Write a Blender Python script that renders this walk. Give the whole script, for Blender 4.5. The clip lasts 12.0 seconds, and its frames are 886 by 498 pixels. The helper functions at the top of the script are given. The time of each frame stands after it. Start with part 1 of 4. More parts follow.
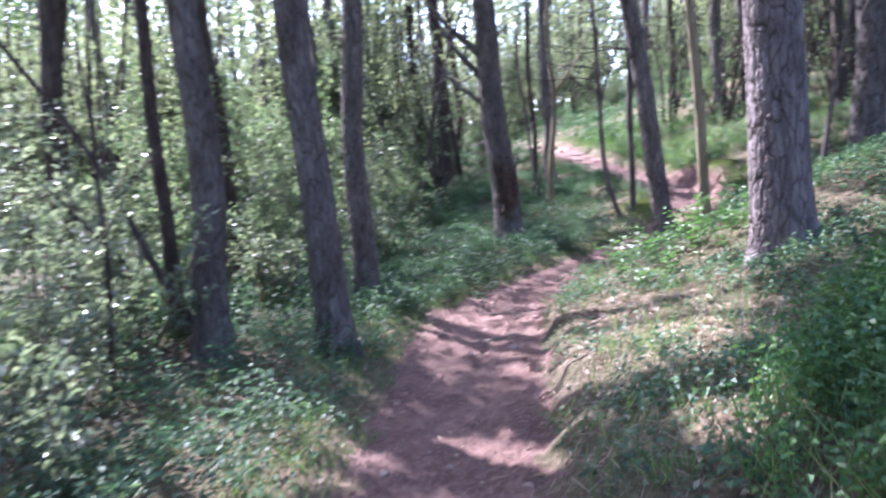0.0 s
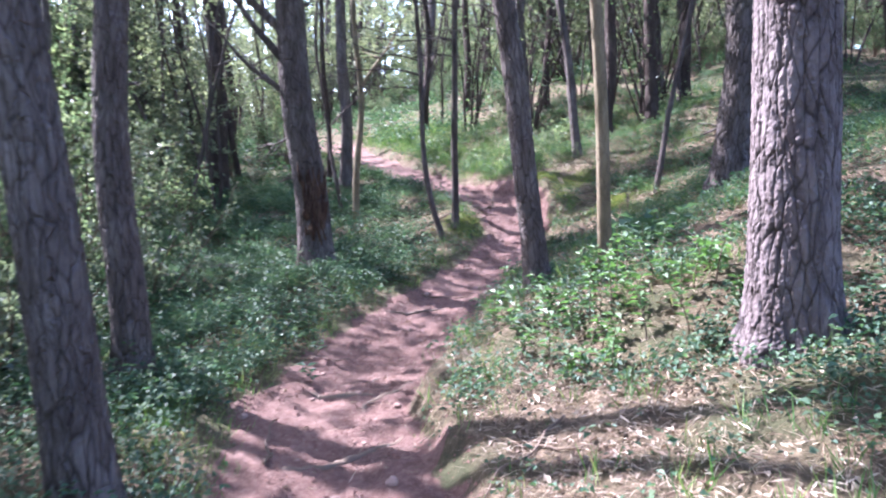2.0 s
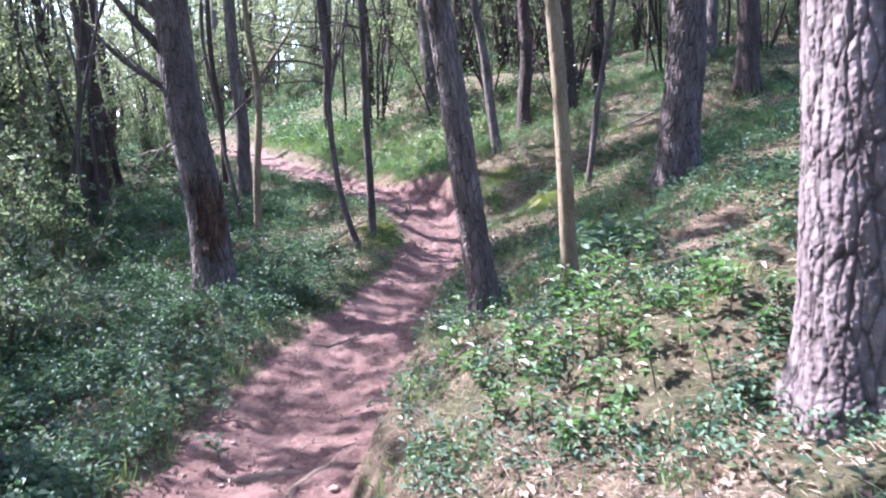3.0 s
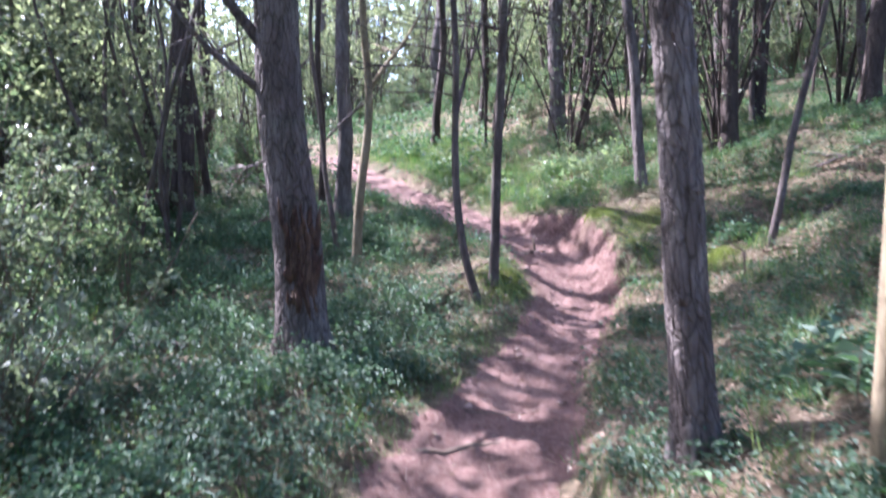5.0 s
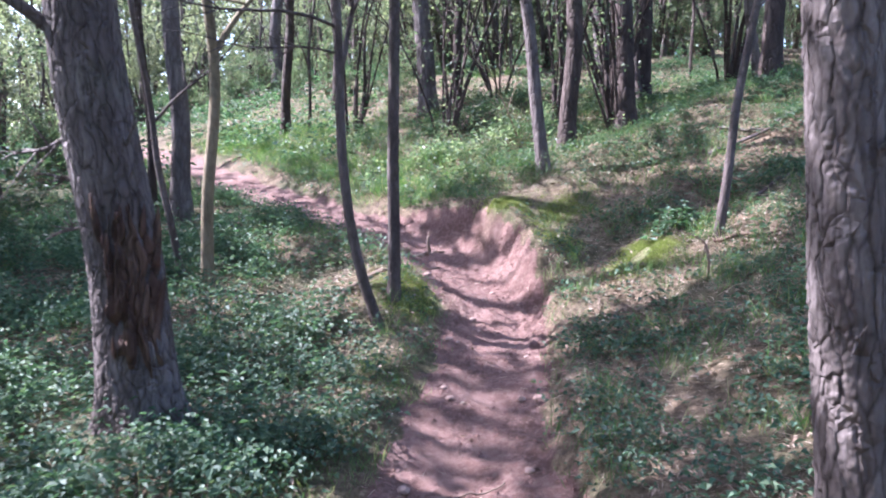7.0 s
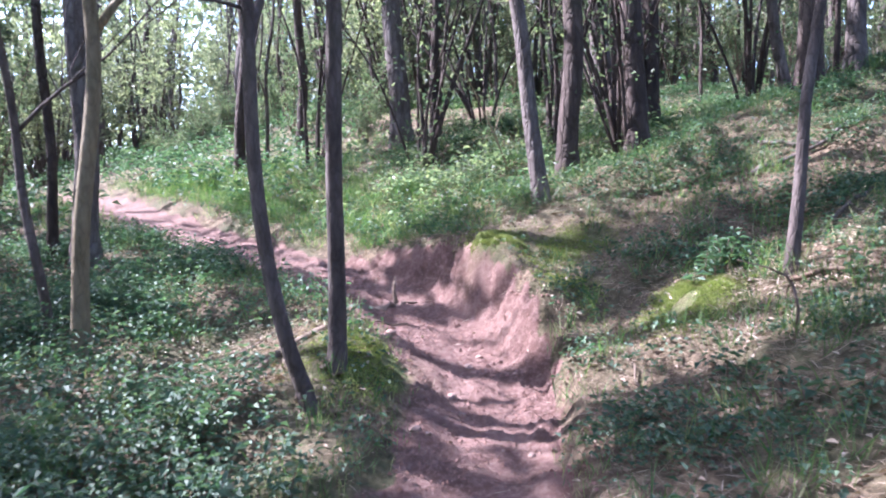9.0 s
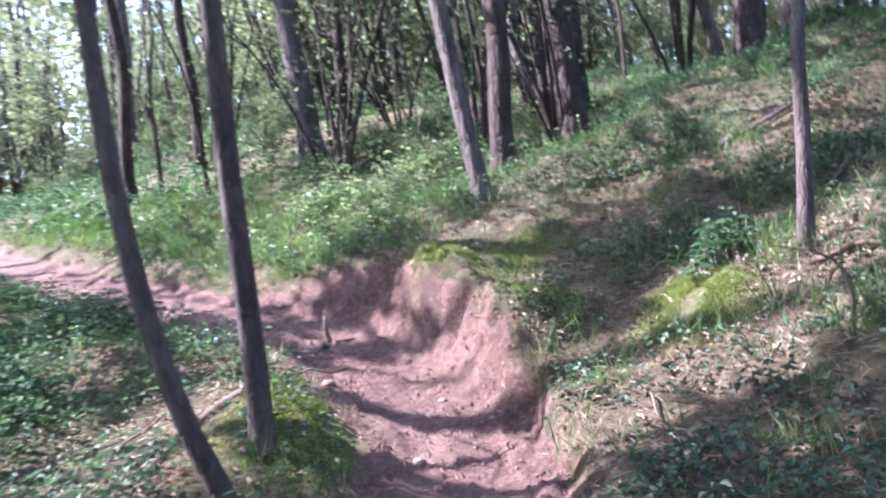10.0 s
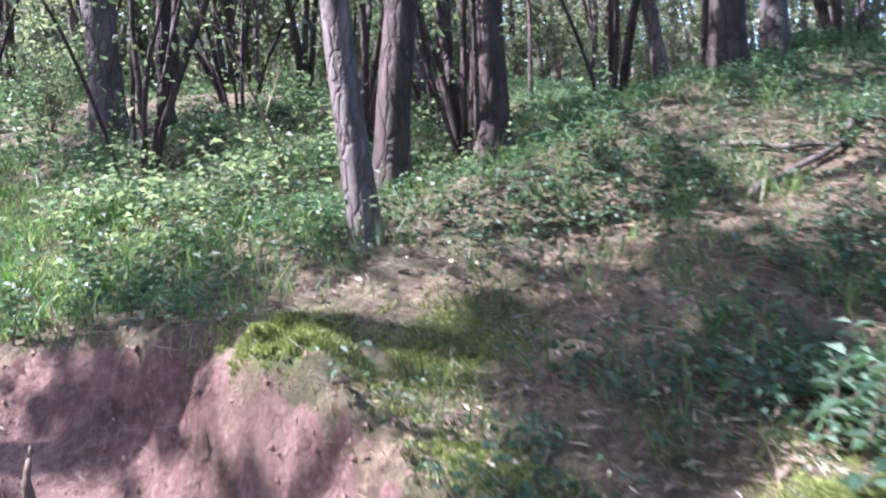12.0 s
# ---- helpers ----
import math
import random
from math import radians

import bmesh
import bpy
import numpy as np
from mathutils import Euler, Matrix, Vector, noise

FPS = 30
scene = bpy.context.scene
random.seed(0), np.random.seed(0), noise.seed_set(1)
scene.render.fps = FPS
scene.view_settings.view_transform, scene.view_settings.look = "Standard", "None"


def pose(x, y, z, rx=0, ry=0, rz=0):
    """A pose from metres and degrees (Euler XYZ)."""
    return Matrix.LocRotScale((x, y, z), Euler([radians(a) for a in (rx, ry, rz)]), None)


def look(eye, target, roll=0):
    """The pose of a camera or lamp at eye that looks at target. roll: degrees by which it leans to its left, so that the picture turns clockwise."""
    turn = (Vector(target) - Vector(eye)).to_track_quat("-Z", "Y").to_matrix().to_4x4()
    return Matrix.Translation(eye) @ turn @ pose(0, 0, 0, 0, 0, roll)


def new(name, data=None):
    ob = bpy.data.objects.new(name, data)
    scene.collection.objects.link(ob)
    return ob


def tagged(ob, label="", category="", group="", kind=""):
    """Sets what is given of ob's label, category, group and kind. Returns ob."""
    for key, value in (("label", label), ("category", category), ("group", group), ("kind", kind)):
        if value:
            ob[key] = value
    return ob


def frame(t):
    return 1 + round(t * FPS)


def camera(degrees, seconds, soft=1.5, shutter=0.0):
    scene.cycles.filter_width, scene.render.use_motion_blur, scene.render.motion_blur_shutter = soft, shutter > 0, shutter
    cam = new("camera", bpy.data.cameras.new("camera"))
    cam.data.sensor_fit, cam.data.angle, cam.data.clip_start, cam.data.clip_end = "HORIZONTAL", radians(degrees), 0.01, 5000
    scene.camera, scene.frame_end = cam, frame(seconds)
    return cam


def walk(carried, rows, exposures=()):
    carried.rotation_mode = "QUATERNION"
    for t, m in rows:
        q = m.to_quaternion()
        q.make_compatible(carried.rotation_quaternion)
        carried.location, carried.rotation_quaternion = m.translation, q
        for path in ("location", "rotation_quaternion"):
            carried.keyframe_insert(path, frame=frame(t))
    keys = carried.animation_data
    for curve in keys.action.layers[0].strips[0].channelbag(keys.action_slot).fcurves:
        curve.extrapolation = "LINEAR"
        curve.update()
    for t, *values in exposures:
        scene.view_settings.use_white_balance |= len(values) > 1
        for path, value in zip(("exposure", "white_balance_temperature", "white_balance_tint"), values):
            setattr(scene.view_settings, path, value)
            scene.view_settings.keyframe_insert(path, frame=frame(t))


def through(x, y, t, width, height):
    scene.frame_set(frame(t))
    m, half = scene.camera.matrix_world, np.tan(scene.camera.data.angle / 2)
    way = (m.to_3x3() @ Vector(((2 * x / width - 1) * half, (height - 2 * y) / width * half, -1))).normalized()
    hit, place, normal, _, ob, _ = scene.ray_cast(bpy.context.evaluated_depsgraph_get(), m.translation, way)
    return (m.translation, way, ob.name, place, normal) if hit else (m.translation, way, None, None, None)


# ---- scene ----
cam = camera(59.9, 12.0, soft=2.0, shutter=0.4)
EXPOSURE, KELVIN, TINT = 2.62, 5480, 25
PATH = [
    (0, (0.815, -0.602, 1.339), (0.558, 1.373, 1.163), -2.5),
    (0.5, (0.56, 0.043, 1.385), (0.629, 2.037, 1.241), -2.9),
    (1, (0.41, 0.588, 1.451), (0.584, 2.572, 1.266), -4.1),
    (1.5, (0.246, 1.106, 1.502), (0.416, 3.092, 1.344), -1.5),
    (2, (0.175, 1.629, 1.545), (0.535, 3.586, 1.34), -0.4),
    (2.5, (0.158, 2.182, 1.596), (0.626, 4.115, 1.386), -1.6),
    (3, (0.193, 2.704, 1.631), (0.798, 4.597, 1.406), -2.4),
    (3.2, (0.171, 2.788, 1.654), (0.726, 4.7, 1.462), -2.3),
    (4.8, (0.213, 4.36, 1.779), (0.647, 6.298, 1.536), 0.8),
    (5, (0.213, 4.572, 1.818), (0.61, 6.523, 1.634), 1.5),
    (5.5, (0.208, 5.049, 1.834), (0.581, 7.014, 1.867), -0.9),
    (6, (0.105, 5.541, 1.793), (0.691, 7.452, 1.727), -0.3),
    (6.5, (0.133, 6.022, 1.744), (0.786, 7.909, 1.625), -1.4),
    (6.7, (0.162, 6.178, 1.75), (0.913, 8.021, 1.554), -0.9),
    (8.3, (0.785, 7.377, 1.493), (1.633, 9.187, 1.409), 0.2),
    (8.5, (0.91, 7.574, 1.494), (1.675, 9.421, 1.462), -0.9),
    (9, (1.061, 8.002, 1.491), (1.891, 9.822, 1.45), -0.8),
    (9.5, (1.249, 8.438, 1.475), (2.093, 10.251, 1.496), -1.4),
    (10, (1.389, 8.96, 1.504), (2.406, 10.682, 1.485), -7.0),
    (10.5, (1.688, 9.432, 1.538), (2.867, 11.045, 1.439), -6.8),
    (11, (1.924, 9.904, 1.593), (3.273, 11.379, 1.615), -3.2),
    (11.5, (2.26, 10.452, 1.631), (3.639, 11.899, 1.588), -2.9),
    (12, (2.539, 11.007, 1.756), (3.896, 12.476, 1.738), -1.2),
]
walk(cam, [(t, look(eye, target, roll)) for t, eye, target, roll in PATH], [(0.0, EXPOSURE, KELVIN, TINT), (12.0, EXPOSURE, KELVIN, TINT)])
# ---------- the lie of the land ----------
# the footpath as nodes: y, x of its middle, height, half width
PATH_NODES = np.array([
    (-30, 1.4, -0.5, 0.5), (-6, 0.9, -0.25, 0.5), (-1, 0.85, -0.12, 0.45), (1, 0.55, -0.05, 0.42), (2.7, 0.36, 0.0, 0.42),
    (4, 0.32, 0.04, 0.47), (6.3, 0.25, 0.1, 0.5), (7.2, 0.66, 0.1, 0.6), (8.6, 1.2, 0.14, 0.58), (9.4, 1.6, 0.19, 0.55),
    (10, 1.92, 0.25, 0.45), (10.9, 2.52, 0.38, 0.42), (11.7, 2.98, 0.52, 0.42), (12.2, 3.15, 0.64, 0.43), (12.9, 3.3, 0.86, 0.45),
    (13.8, 3.1, 1.07, 0.5), (15.2, 2.6, 1.25, 0.42), (16.8, 2.1, 1.47, 0.42), (19, 1.55, 1.8, 0.45), (22, 1.0, 2.1, 0.5),
    (30, -1, 2.6, 0.5), (60, -6, 4.0, 0.6)])


def smooth(a, lo, hi):
    a = np.clip((a - lo) / (hi - lo), 0, 1)
    return a * a * (3 - 2 * a)


def path_at(y):
    k = PATH_NODES
    s = 0.35
    out = []
    for c in (1, 2, 3):
        out.append((np.interp(y - s, k[:, 0], k[:, c]) + 2 * np.interp(y, k[:, 0], k[:, c]) + np.interp(y + s, k[:, 0], k[:, c])) / 4)
    return out


def lumps(x, y, size, seed):
    """Cheap smooth noise in about -1..1, for whole arrays."""
    r = np.random.RandomState(seed)
    total = 0
    for i in range(6):
        a, p, f = r.uniform(0, 6.283), r.uniform(0, 6.283), r.uniform(0.7, 1.6) * 6.283 / size
        total = total + np.sin((x * np.cos(a) + y * np.sin(a)) * f + p + 1.3 * np.sin((x * np.sin(a) - y * np.cos(a)) * f * 0.6 + p * 2))
    return total / 3.2


def height(x, y):
    """Ground height at x, y (arrays)."""
    x, y = np.asarray(x, float), np.asarray(y, float)
    xc, z, w = path_at(y)
    d = x - xc
    right = np.clip(d - w, 0, None)
    left = np.clip(-d - w, 0, None)
    bank = np.interp(y, [2, 5, 7, 8.5, 10, 11, 11.7, 12.0, 12.3, 13.4, 14.0, 14.8, 17, 20], [0.05, 0.12, 0.2, 0.16, 0.1, 0.09, 0.13, 0.2, 0.4, 0.38, 0.3, 0.06, 0.08, 0.1])
    rise = 0.37 * np.clip(right, 0, 4.6) + 0.13 * np.clip(right - 4.6, 0, 8) + 0.05 * np.clip(right - 12.6, 0, 40)
    rise = rise - 0.16 * np.exp(-((y - 12.9) / 0.75) ** 2) * smooth(right, 0.1, 0.5) * (1 - smooth(right, 1.5, 3.0)) - 0.15 * smooth(y, 13.6, 14.4) * smooth(right, 1.2, 2.4)
    wob = 0.03 * lumps(x, y, 0.8, 3) + 0.02 * lumps(x, y, 0.25, 4) + 0.01 * lumps(x, y, 0.13, 6)
    cut = smooth(y, 11.9, 12.4) * (1 - smooth(y, 14.0, 14.8))
    step = smooth(d - w + wob, -0.17 * cut, 0.22 - 0.07 * cut)
    step = step + cut * 0.26 * np.sin(17 * step + 3 * lumps(x, y, 0.4, 17)) * step * (1 - step)
    up = bank * step + rise
    drop = np.interp(y, [7, 10, 11, 12, 13, 16], [0.0, 0.04, 0.07, 0.13, 0.26, 0.2]) * smooth(left, 0.25, 1.2) + 0.03 * np.clip(left - 1, 0, 12)
    lip = 0.05 * smooth(left, 0, 0.25)
    face = smooth(d - w, -0.25, 0.0) * (1 - smooth(right, 0.15, 0.35)) * smooth(y, 10.8, 11.6) * (1 - smooth(y, 15, 16))
    clods = face * (0.016 * lumps(x, y, 0.3, 14) + 0.02 * lumps(x, y, 0.14, 15) + 0.02 * lumps(x, y, 0.09, 16))
    trench = -0.05 * (1 - smooth(np.abs(d), 0.2 * w, w))
    rough = np.clip(right + left, 0, 1)
    moss = 0.1 * np.exp(-(((x - 4.36) / 0.3) ** 2 + ((y - 11.59) / 0.26) ** 2)) + 0.07 * np.exp(-(((x - 3.98) / 0.35) ** 2 + ((y - 13.3) / 0.3) ** 2))
    moss = moss + 0.12 * np.exp(-(((x - 2.45) / 0.4) ** 2 + ((y - 12.3) / 0.35) ** 2))
    return (z + up + clods - drop + lip + trench + moss + rough * (0.05 * lumps(x, y, 1.7, 5) + 0.1 * lumps(x, y, 6, 7) + 0.018 * lumps(x, y, 0.4, 9))
            + (1 - rough) * (0.02 * lumps(x, y, 0.55, 11) + 0.01 * lumps(x, y, 0.23, 12) + 0.006 * lumps(x, y, 0.12, 13)))

# ---------- light ----------
SUN_AZIMUTH, SUN_HEIGHT = -50.0, 48.0      # degrees from +y towards +x; above the horizon
world = bpy.data.worlds.new("sky")
scene.world = world
world.use_nodes = True
wn = world.node_tree.nodes
sky = wn.new("ShaderNodeTexSky")
sky.sky_type, sky.sun_disc = "NISHITA", False
sky.sun_elevation, sky.sun_rotation = radians(SUN_HEIGHT), radians(SUN_AZIMUTH)
sky.air_density, sky.dust_density = 1.0, 2.0
wn["Background"].inputs[1].default_value = 0.15
world.node_tree.links.new(sky.outputs[0], wn["Background"].inputs[0])
sun = new("sun", bpy.data.lights.new("sun", "SUN"))
sun.data.energy, sun.data.angle, sun.data.color = 4.6, radians(0.53), (1.0, 0.95, 0.88)
sun_from = Vector((math.sin(radians(SUN_AZIMUTH)) * math.cos(radians(SUN_HEIGHT)), math.cos(radians(SUN_AZIMUTH)) * math.cos(radians(SUN_HEIGHT)), math.sin(radians(SUN_HEIGHT))))
sun.matrix_world = look(sun_from * 40, (0, 0, 0))

# ---------- materials ----------


class Nodes:
    """A short hand for node materials."""

    def __init__(self, name):
        self.mat = bpy.data.materials.new(name)
        self.mat.use_nodes = True
        self.tree = self.mat.node_tree
        self.shader = self.tree.nodes["Principled BSDF"]
        self.out = self.tree.nodes["Material Output"]

    def add(self, kind, **values):
        node = self.tree.nodes.new("ShaderNode" + kind)
        for key, value in values.items():
            node.inputs[key].default_value = value
        return node

    def link(self, a, b):
        self.tree.links.new(a, b)

    def noise(self, scale, detail=4.0, rough=0.6, stretch=None, coords="Object"):
        node = self.add("TexNoise", Scale=scale, Detail=detail, Roughness=rough)
        place = self.add("TexCoord").outputs[coords]
        if stretch:
            m = self.add("Mapping", Scale=stretch)
            self.link(place, m.inputs["Vector"])
            place = m.outputs["Vector"]
        self.link(place, node.inputs["Vector"])
        return node.outputs["Fac"]

    def ramp(self, fac, stops):
        node = self.add("ValToRGB")
        while len(node.color_ramp.elements) < len(stops):
            node.color_ramp.elements.new(0.5)
        for e, (at, colour) in zip(node.color_ramp.elements, stops):
            e.position, e.color = at, (*colour, 1) if len(colour) == 3 else colour
        self.link(fac, node.inputs["Fac"])
        return node.outputs["Color"]

    def mix(self, fac, a, b, blend="MIX"):
        node = self.tree.nodes.new("ShaderNodeMix")
        node.data_type, node.blend_type = "RGBA", blend
        for sock, value in ((node.inputs[0], fac), (node.inputs[6], a), (node.inputs[7], b)):
            if isinstance(value, (int, float)):
                sock.default_value = value
            elif isinstance(value, tuple):
                sock.default_value = (*value, 1)
            else:
                self.link(value, sock)
        return node.outputs[2]

    def colour(self, value, rough=0.8):
        if isinstance(value, tuple):
            self.shader.inputs["Base Color"].default_value = (*value, 1)
        else:
            self.link(value, self.shader.inputs["Base Color"])
        self.shader.inputs["Roughness"].default_value = rough
        self.shader.inputs["Specular IOR Level"].default_value = 0.3
        return self

    def bump(self, heights, strength=0.5, distance=0.02):
        node = self.add("Bump", Strength=strength, Distance=distance)
        self.link(heights, node.inputs["Height"])
        self.link(node.outputs[0], self.shader.inputs["Normal"])
        return self


def bark_material(name, dark, mid, light, plates=9.0, depth=0.03, fissure=0.75):
    m = Nodes(name)
    v = m.add("TexVoronoi", Scale=plates, Randomness=1.0)
    v.feature = "DISTANCE_TO_EDGE"
    warp = m.add("TexNoise", Scale=6.0, Detail=3.0)
    coords = m.add("TexCoord").outputs["Object"]
    stretch = m.add("Mapping", Scale=(1.0, 1.0, 0.22))
    m.link(coords, warp.inputs["Vector"])
    moved = m.tree.nodes.new("ShaderNodeVectorMath")
    moved.operation = "MULTIPLY_ADD"
    moved.inputs[1].default_value = (0.12, 0.12, 0.12)
    m.link(warp.outputs["Color"], moved.inputs[0])
    m.link(coords, moved.inputs[2])
    m.link(moved.outputs[0], stretch.inputs["Vector"])
    m.link(stretch.outputs[0], v.inputs["Vector"])
    crack = m.ramp(v.outputs["Distance"], [(0.0, (0, 0, 0)), (0.12, (0.75,) * 3), (0.45, (1, 1, 1))])
    tone = m.ramp(m.noise(7, 5, 0.7, (1, 1, 0.3)), [(0.3, dark), (0.5, mid), (0.72, light)])
    base = m.mix(crack, m.mix(fissure, tone, (0.02, 0.014, 0.012)), tone)
    green = m.ramp(m.noise(1.3, 3), [(0.55, (0, 0, 0)), (0.8, (1, 1, 1))])
    base = m.mix(m.mix(0.65, (0, 0, 0), green), base, (0.09, 0.1, 0.06))
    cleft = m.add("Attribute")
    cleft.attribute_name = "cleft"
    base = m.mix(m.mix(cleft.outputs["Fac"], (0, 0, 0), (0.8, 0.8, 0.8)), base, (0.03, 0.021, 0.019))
    m.colour(base, 0.9)
    grain = m.noise(45, 5, 0.7, (1, 1, 0.35))
    m.bump(m.mix(0.3, crack, grain), 0.9, depth)
    return m.mat


def leaf_material(name, colours, shine=0.45, through=0.35, dry=0.0):
    m = Nodes(name)
    rnd = m.add("NewGeometry").outputs["Random Per Island"]
    stops = [(i / max(1, len(colours) - 1), c) for i, c in enumerate(colours)]
    tone = m.ramp(rnd, stops)
    vary = m.ramp(m.noise(0.8, 2), [(0.35, (0.75, 0.75, 0.75)), (0.65, (1.15, 1.15, 1.1))])
    tone = m.mix(1.0, tone, vary, "MULTIPLY")
    m.colour(tone, shine)
    m.shader.inputs["Specular IOR Level"].default_value = 0.45
    if through:
        t = m.add("BsdfTranslucent")
        m.link(m.mix(1.0, tone, (1.33, 1.45, 0.9), "MULTIPLY"), t.inputs["Color"])
        mix = m.add("MixShader", Fac=through)
        m.link(m.shader.outputs[0], mix.inputs[1])
        m.link(t.outputs[0], mix.inputs[2])
        m.link(mix.outputs[0], m.out.inputs["Surface"])
    return m.mat


def ground_material():
    m = Nodes("forest_floor")
    dirt = m.add("Attribute")
    dirt.attribute_name = "dirt"
    moss = m.add("Attribute")
    moss.attribute_name = "moss"
    d = m.ramp(m.noise(2.2, 6, 0.7), [(0.3, (0.075, 0.038, 0.032)), (0.5, (0.14, 0.076, 0.064)), (0.7, (0.23, 0.138, 0.118))])
    d = m.mix(m.ramp(m.noise(28, 4, 0.7), [(0.45, (0, 0, 0)), (0.75, (0.7,) * 3)]), d, (0.29, 0.195, 0.168))
    l = m.ramp(m.noise(16, 6, 0.75), [(0.3, (0.035, 0.025, 0.016)), (0.5, (0.12, 0.085, 0.055)), (0.66, (0.24, 0.18, 0.12)), (0.8, (0.36, 0.29, 0.21))])
    l = m.mix(m.ramp(m.noise(1.1, 3), [(0.45, (0, 0, 0)), (0.65, (0.7,) * 3)]), l, (0.045, 0.06, 0.022))
    g = m.ramp(m.noise(40, 4, 0.7), [(0.3, (0.045, 0.065, 0.016)), (0.55, (0.1, 0.128, 0.035)), (0.75, (0.18, 0.2, 0.075))])
    edge = m.noise(9, 4, 0.7)
    sum_ = m.tree.nodes.new("ShaderNodeMath")
    sum_.operation = "MULTIPLY_ADD"
    sum_.inputs[1].default_value = 0.9
    m.link(edge, sum_.inputs[0])
    m.link(dirt.outputs["Fac"], sum_.inputs[2])
    fac = m.ramp(sum_.outputs[0], [(0.82, (0, 0, 0)), (1.02, (1, 1, 1))])
    base = m.mix(fac, l, d)
    base = m.mix(moss.outputs["Fac"], base, g)
    m.colour(base, 0.95)
    m.bump(m.mix(0.45, m.noise(14, 6, 0.75), m.noise(55, 5, 0.75)), 1.0, 0.05)
    return m.mat


BARK_PLATED = bark_material("plated_bark", (0.1, 0.075, 0.075), (0.18, 0.142, 0.142), (0.3, 0.25, 0.253), 11.0, 0.02, 0.4)
BARK = bark_material("pine_bark", (0.065, 0.051, 0.047), (0.14, 0.114, 0.106), (0.24, 0.205, 0.198), 17.0, 0.02, 0.35)
BARK_FINE = bark_material("smooth_bark", (0.05, 0.038, 0.034), (0.1, 0.078, 0.071), (0.19, 0.155, 0.145), 24.0, 0.008, 0.35)
BARK_TAN = bark_material("tan_bark", (0.13, 0.1, 0.06), (0.21, 0.165, 0.105), (0.29, 0.24, 0.165), 22.0, 0.004, 0.3)
BARK_DARK = bark_material("dark_bark", (0.035, 0.026, 0.023), (0.07, 0.05, 0.043), (0.13, 0.098, 0.088), 13.0, 0.02, 0.5)
GROUND = ground_material()
SOIL = Nodes("soil").colour((0.2, 0.115, 0.095), 0.95).mat
LEAF_HERB = leaf_material("herb_leaf", [(0.03, 0.07, 0.045), (0.05, 0.1, 0.062), (0.075, 0.13, 0.08), (0.13, 0.18, 0.11)], 0.6)
LEAF_IVY = leaf_material("ivy_leaf", [(0.025, 0.055, 0.038), (0.04, 0.08, 0.052), (0.065, 0.11, 0.07)], 0.6, 0.3)
LEAF_SHRUB = leaf_material("shrub_leaf", [(0.055, 0.085, 0.06), (0.09, 0.125, 0.09), (0.13, 0.165, 0.115), (0.2, 0.225, 0.15)], 0.45, 0.55)
LEAF_CROWN = leaf_material("crown_leaf", [(0.03, 0.065, 0.02), (0.06, 0.11, 0.03), (0.11, 0.16, 0.045)], 0.4, 0.4)
GRASS = leaf_material("grass_blade", [(0.04, 0.1, 0.035), (0.07, 0.15, 0.045), (0.12, 0.2, 0.06), (0.28, 0.27, 0.15)], 0.5, 0.4)
DRY = leaf_material("dry_leaf", [(0.1, 0.06, 0.042), (0.2, 0.135, 0.1), (0.33, 0.245, 0.19), (0.5, 0.41, 0.34)], 0.7, 0.1)
MOSS = leaf_material("moss_tuft", [(0.14, 0.19, 0.045), (0.23, 0.27, 0.075), (0.36, 0.37, 0.15)], 0.8, 0.25)
LEAF_LUSH = leaf_material("nettle_leaf", [(0.045, 0.11, 0.04), (0.075, 0.15, 0.05), (0.12, 0.2, 0.07)], 0.5, 0.4)
# distant leaves: haze and sunlight are painted in as a paler, greyer colour
LEAF_HAZED = leaf_material("hazed_far_leaf", [(0.1, 0.118, 0.09), (0.16, 0.178, 0.135), (0.25, 0.258, 0.205)], 0.5, 0.5)
# grey-green leaves whitened in colour to stand for reflected sky and sun
LEAF_SHEEN = leaf_material("sheen_leaf", [(0.09, 0.115, 0.09), (0.15, 0.175, 0.145), (0.25, 0.27, 0.235)], 0.32, 0.4)
STRAW = leaf_material("straw", [(0.33, 0.25, 0.2), (0.47, 0.385, 0.32), (0.62, 0.54, 0.46)], 0.7, 0.15)
TWIG = Nodes("twig").colour((0.145, 0.105, 0.08), 0.9).mat
WOOD_RAW = bark_material("torn_wood", (0.04, 0.022, 0.016), (0.1, 0.055, 0.04), (0.2, 0.13, 0.09), 14.0, 0.02, 0.6)

# ---------- mesh helpers ----------


def mesh(name, verts, faces, material, shade=False, attributes=()):
    """A mesh from arrays: verts n x 3, faces m x 3 or m x 4."""
    verts, faces = np.asarray(verts, np.float32).reshape(-1, 3), np.asarray(faces, np.int32)
    k = faces.shape[1]
    me = bpy.data.meshes.new(name)
    me.vertices.add(len(verts))
    me.vertices.foreach_set("co", verts.ravel())
    me.loops.add(faces.size)
    me.loops.foreach_set("vertex_index", faces.ravel())
    me.polygons.add(len(faces))
    me.polygons.foreach_set("loop_start", np.arange(0, faces.size, k, dtype=np.int32))
    me.polygons.foreach_set("loop_total", np.full(len(faces), k, np.int32))
    me.polygons.foreach_set("use_smooth", np.full(len(faces), shade))
    for key, values in attributes:
        me.attributes.new(key, "FLOAT", "POINT").data.foreach_set("value", np.asarray(values, np.float32))
    me.materials.append(material)
    me.update(calc_edges=True)
    return me


def part(name, me, parent, label=""):
    ob = new(name, me)
    ob.parent = parent
    return tagged(ob, label)


def thing(name, x, y, z, label, category, group="", kind=""):
    ob = new(name)
    ob.location = (x, y, z)
    return tagged(ob, label, category, group, kind)


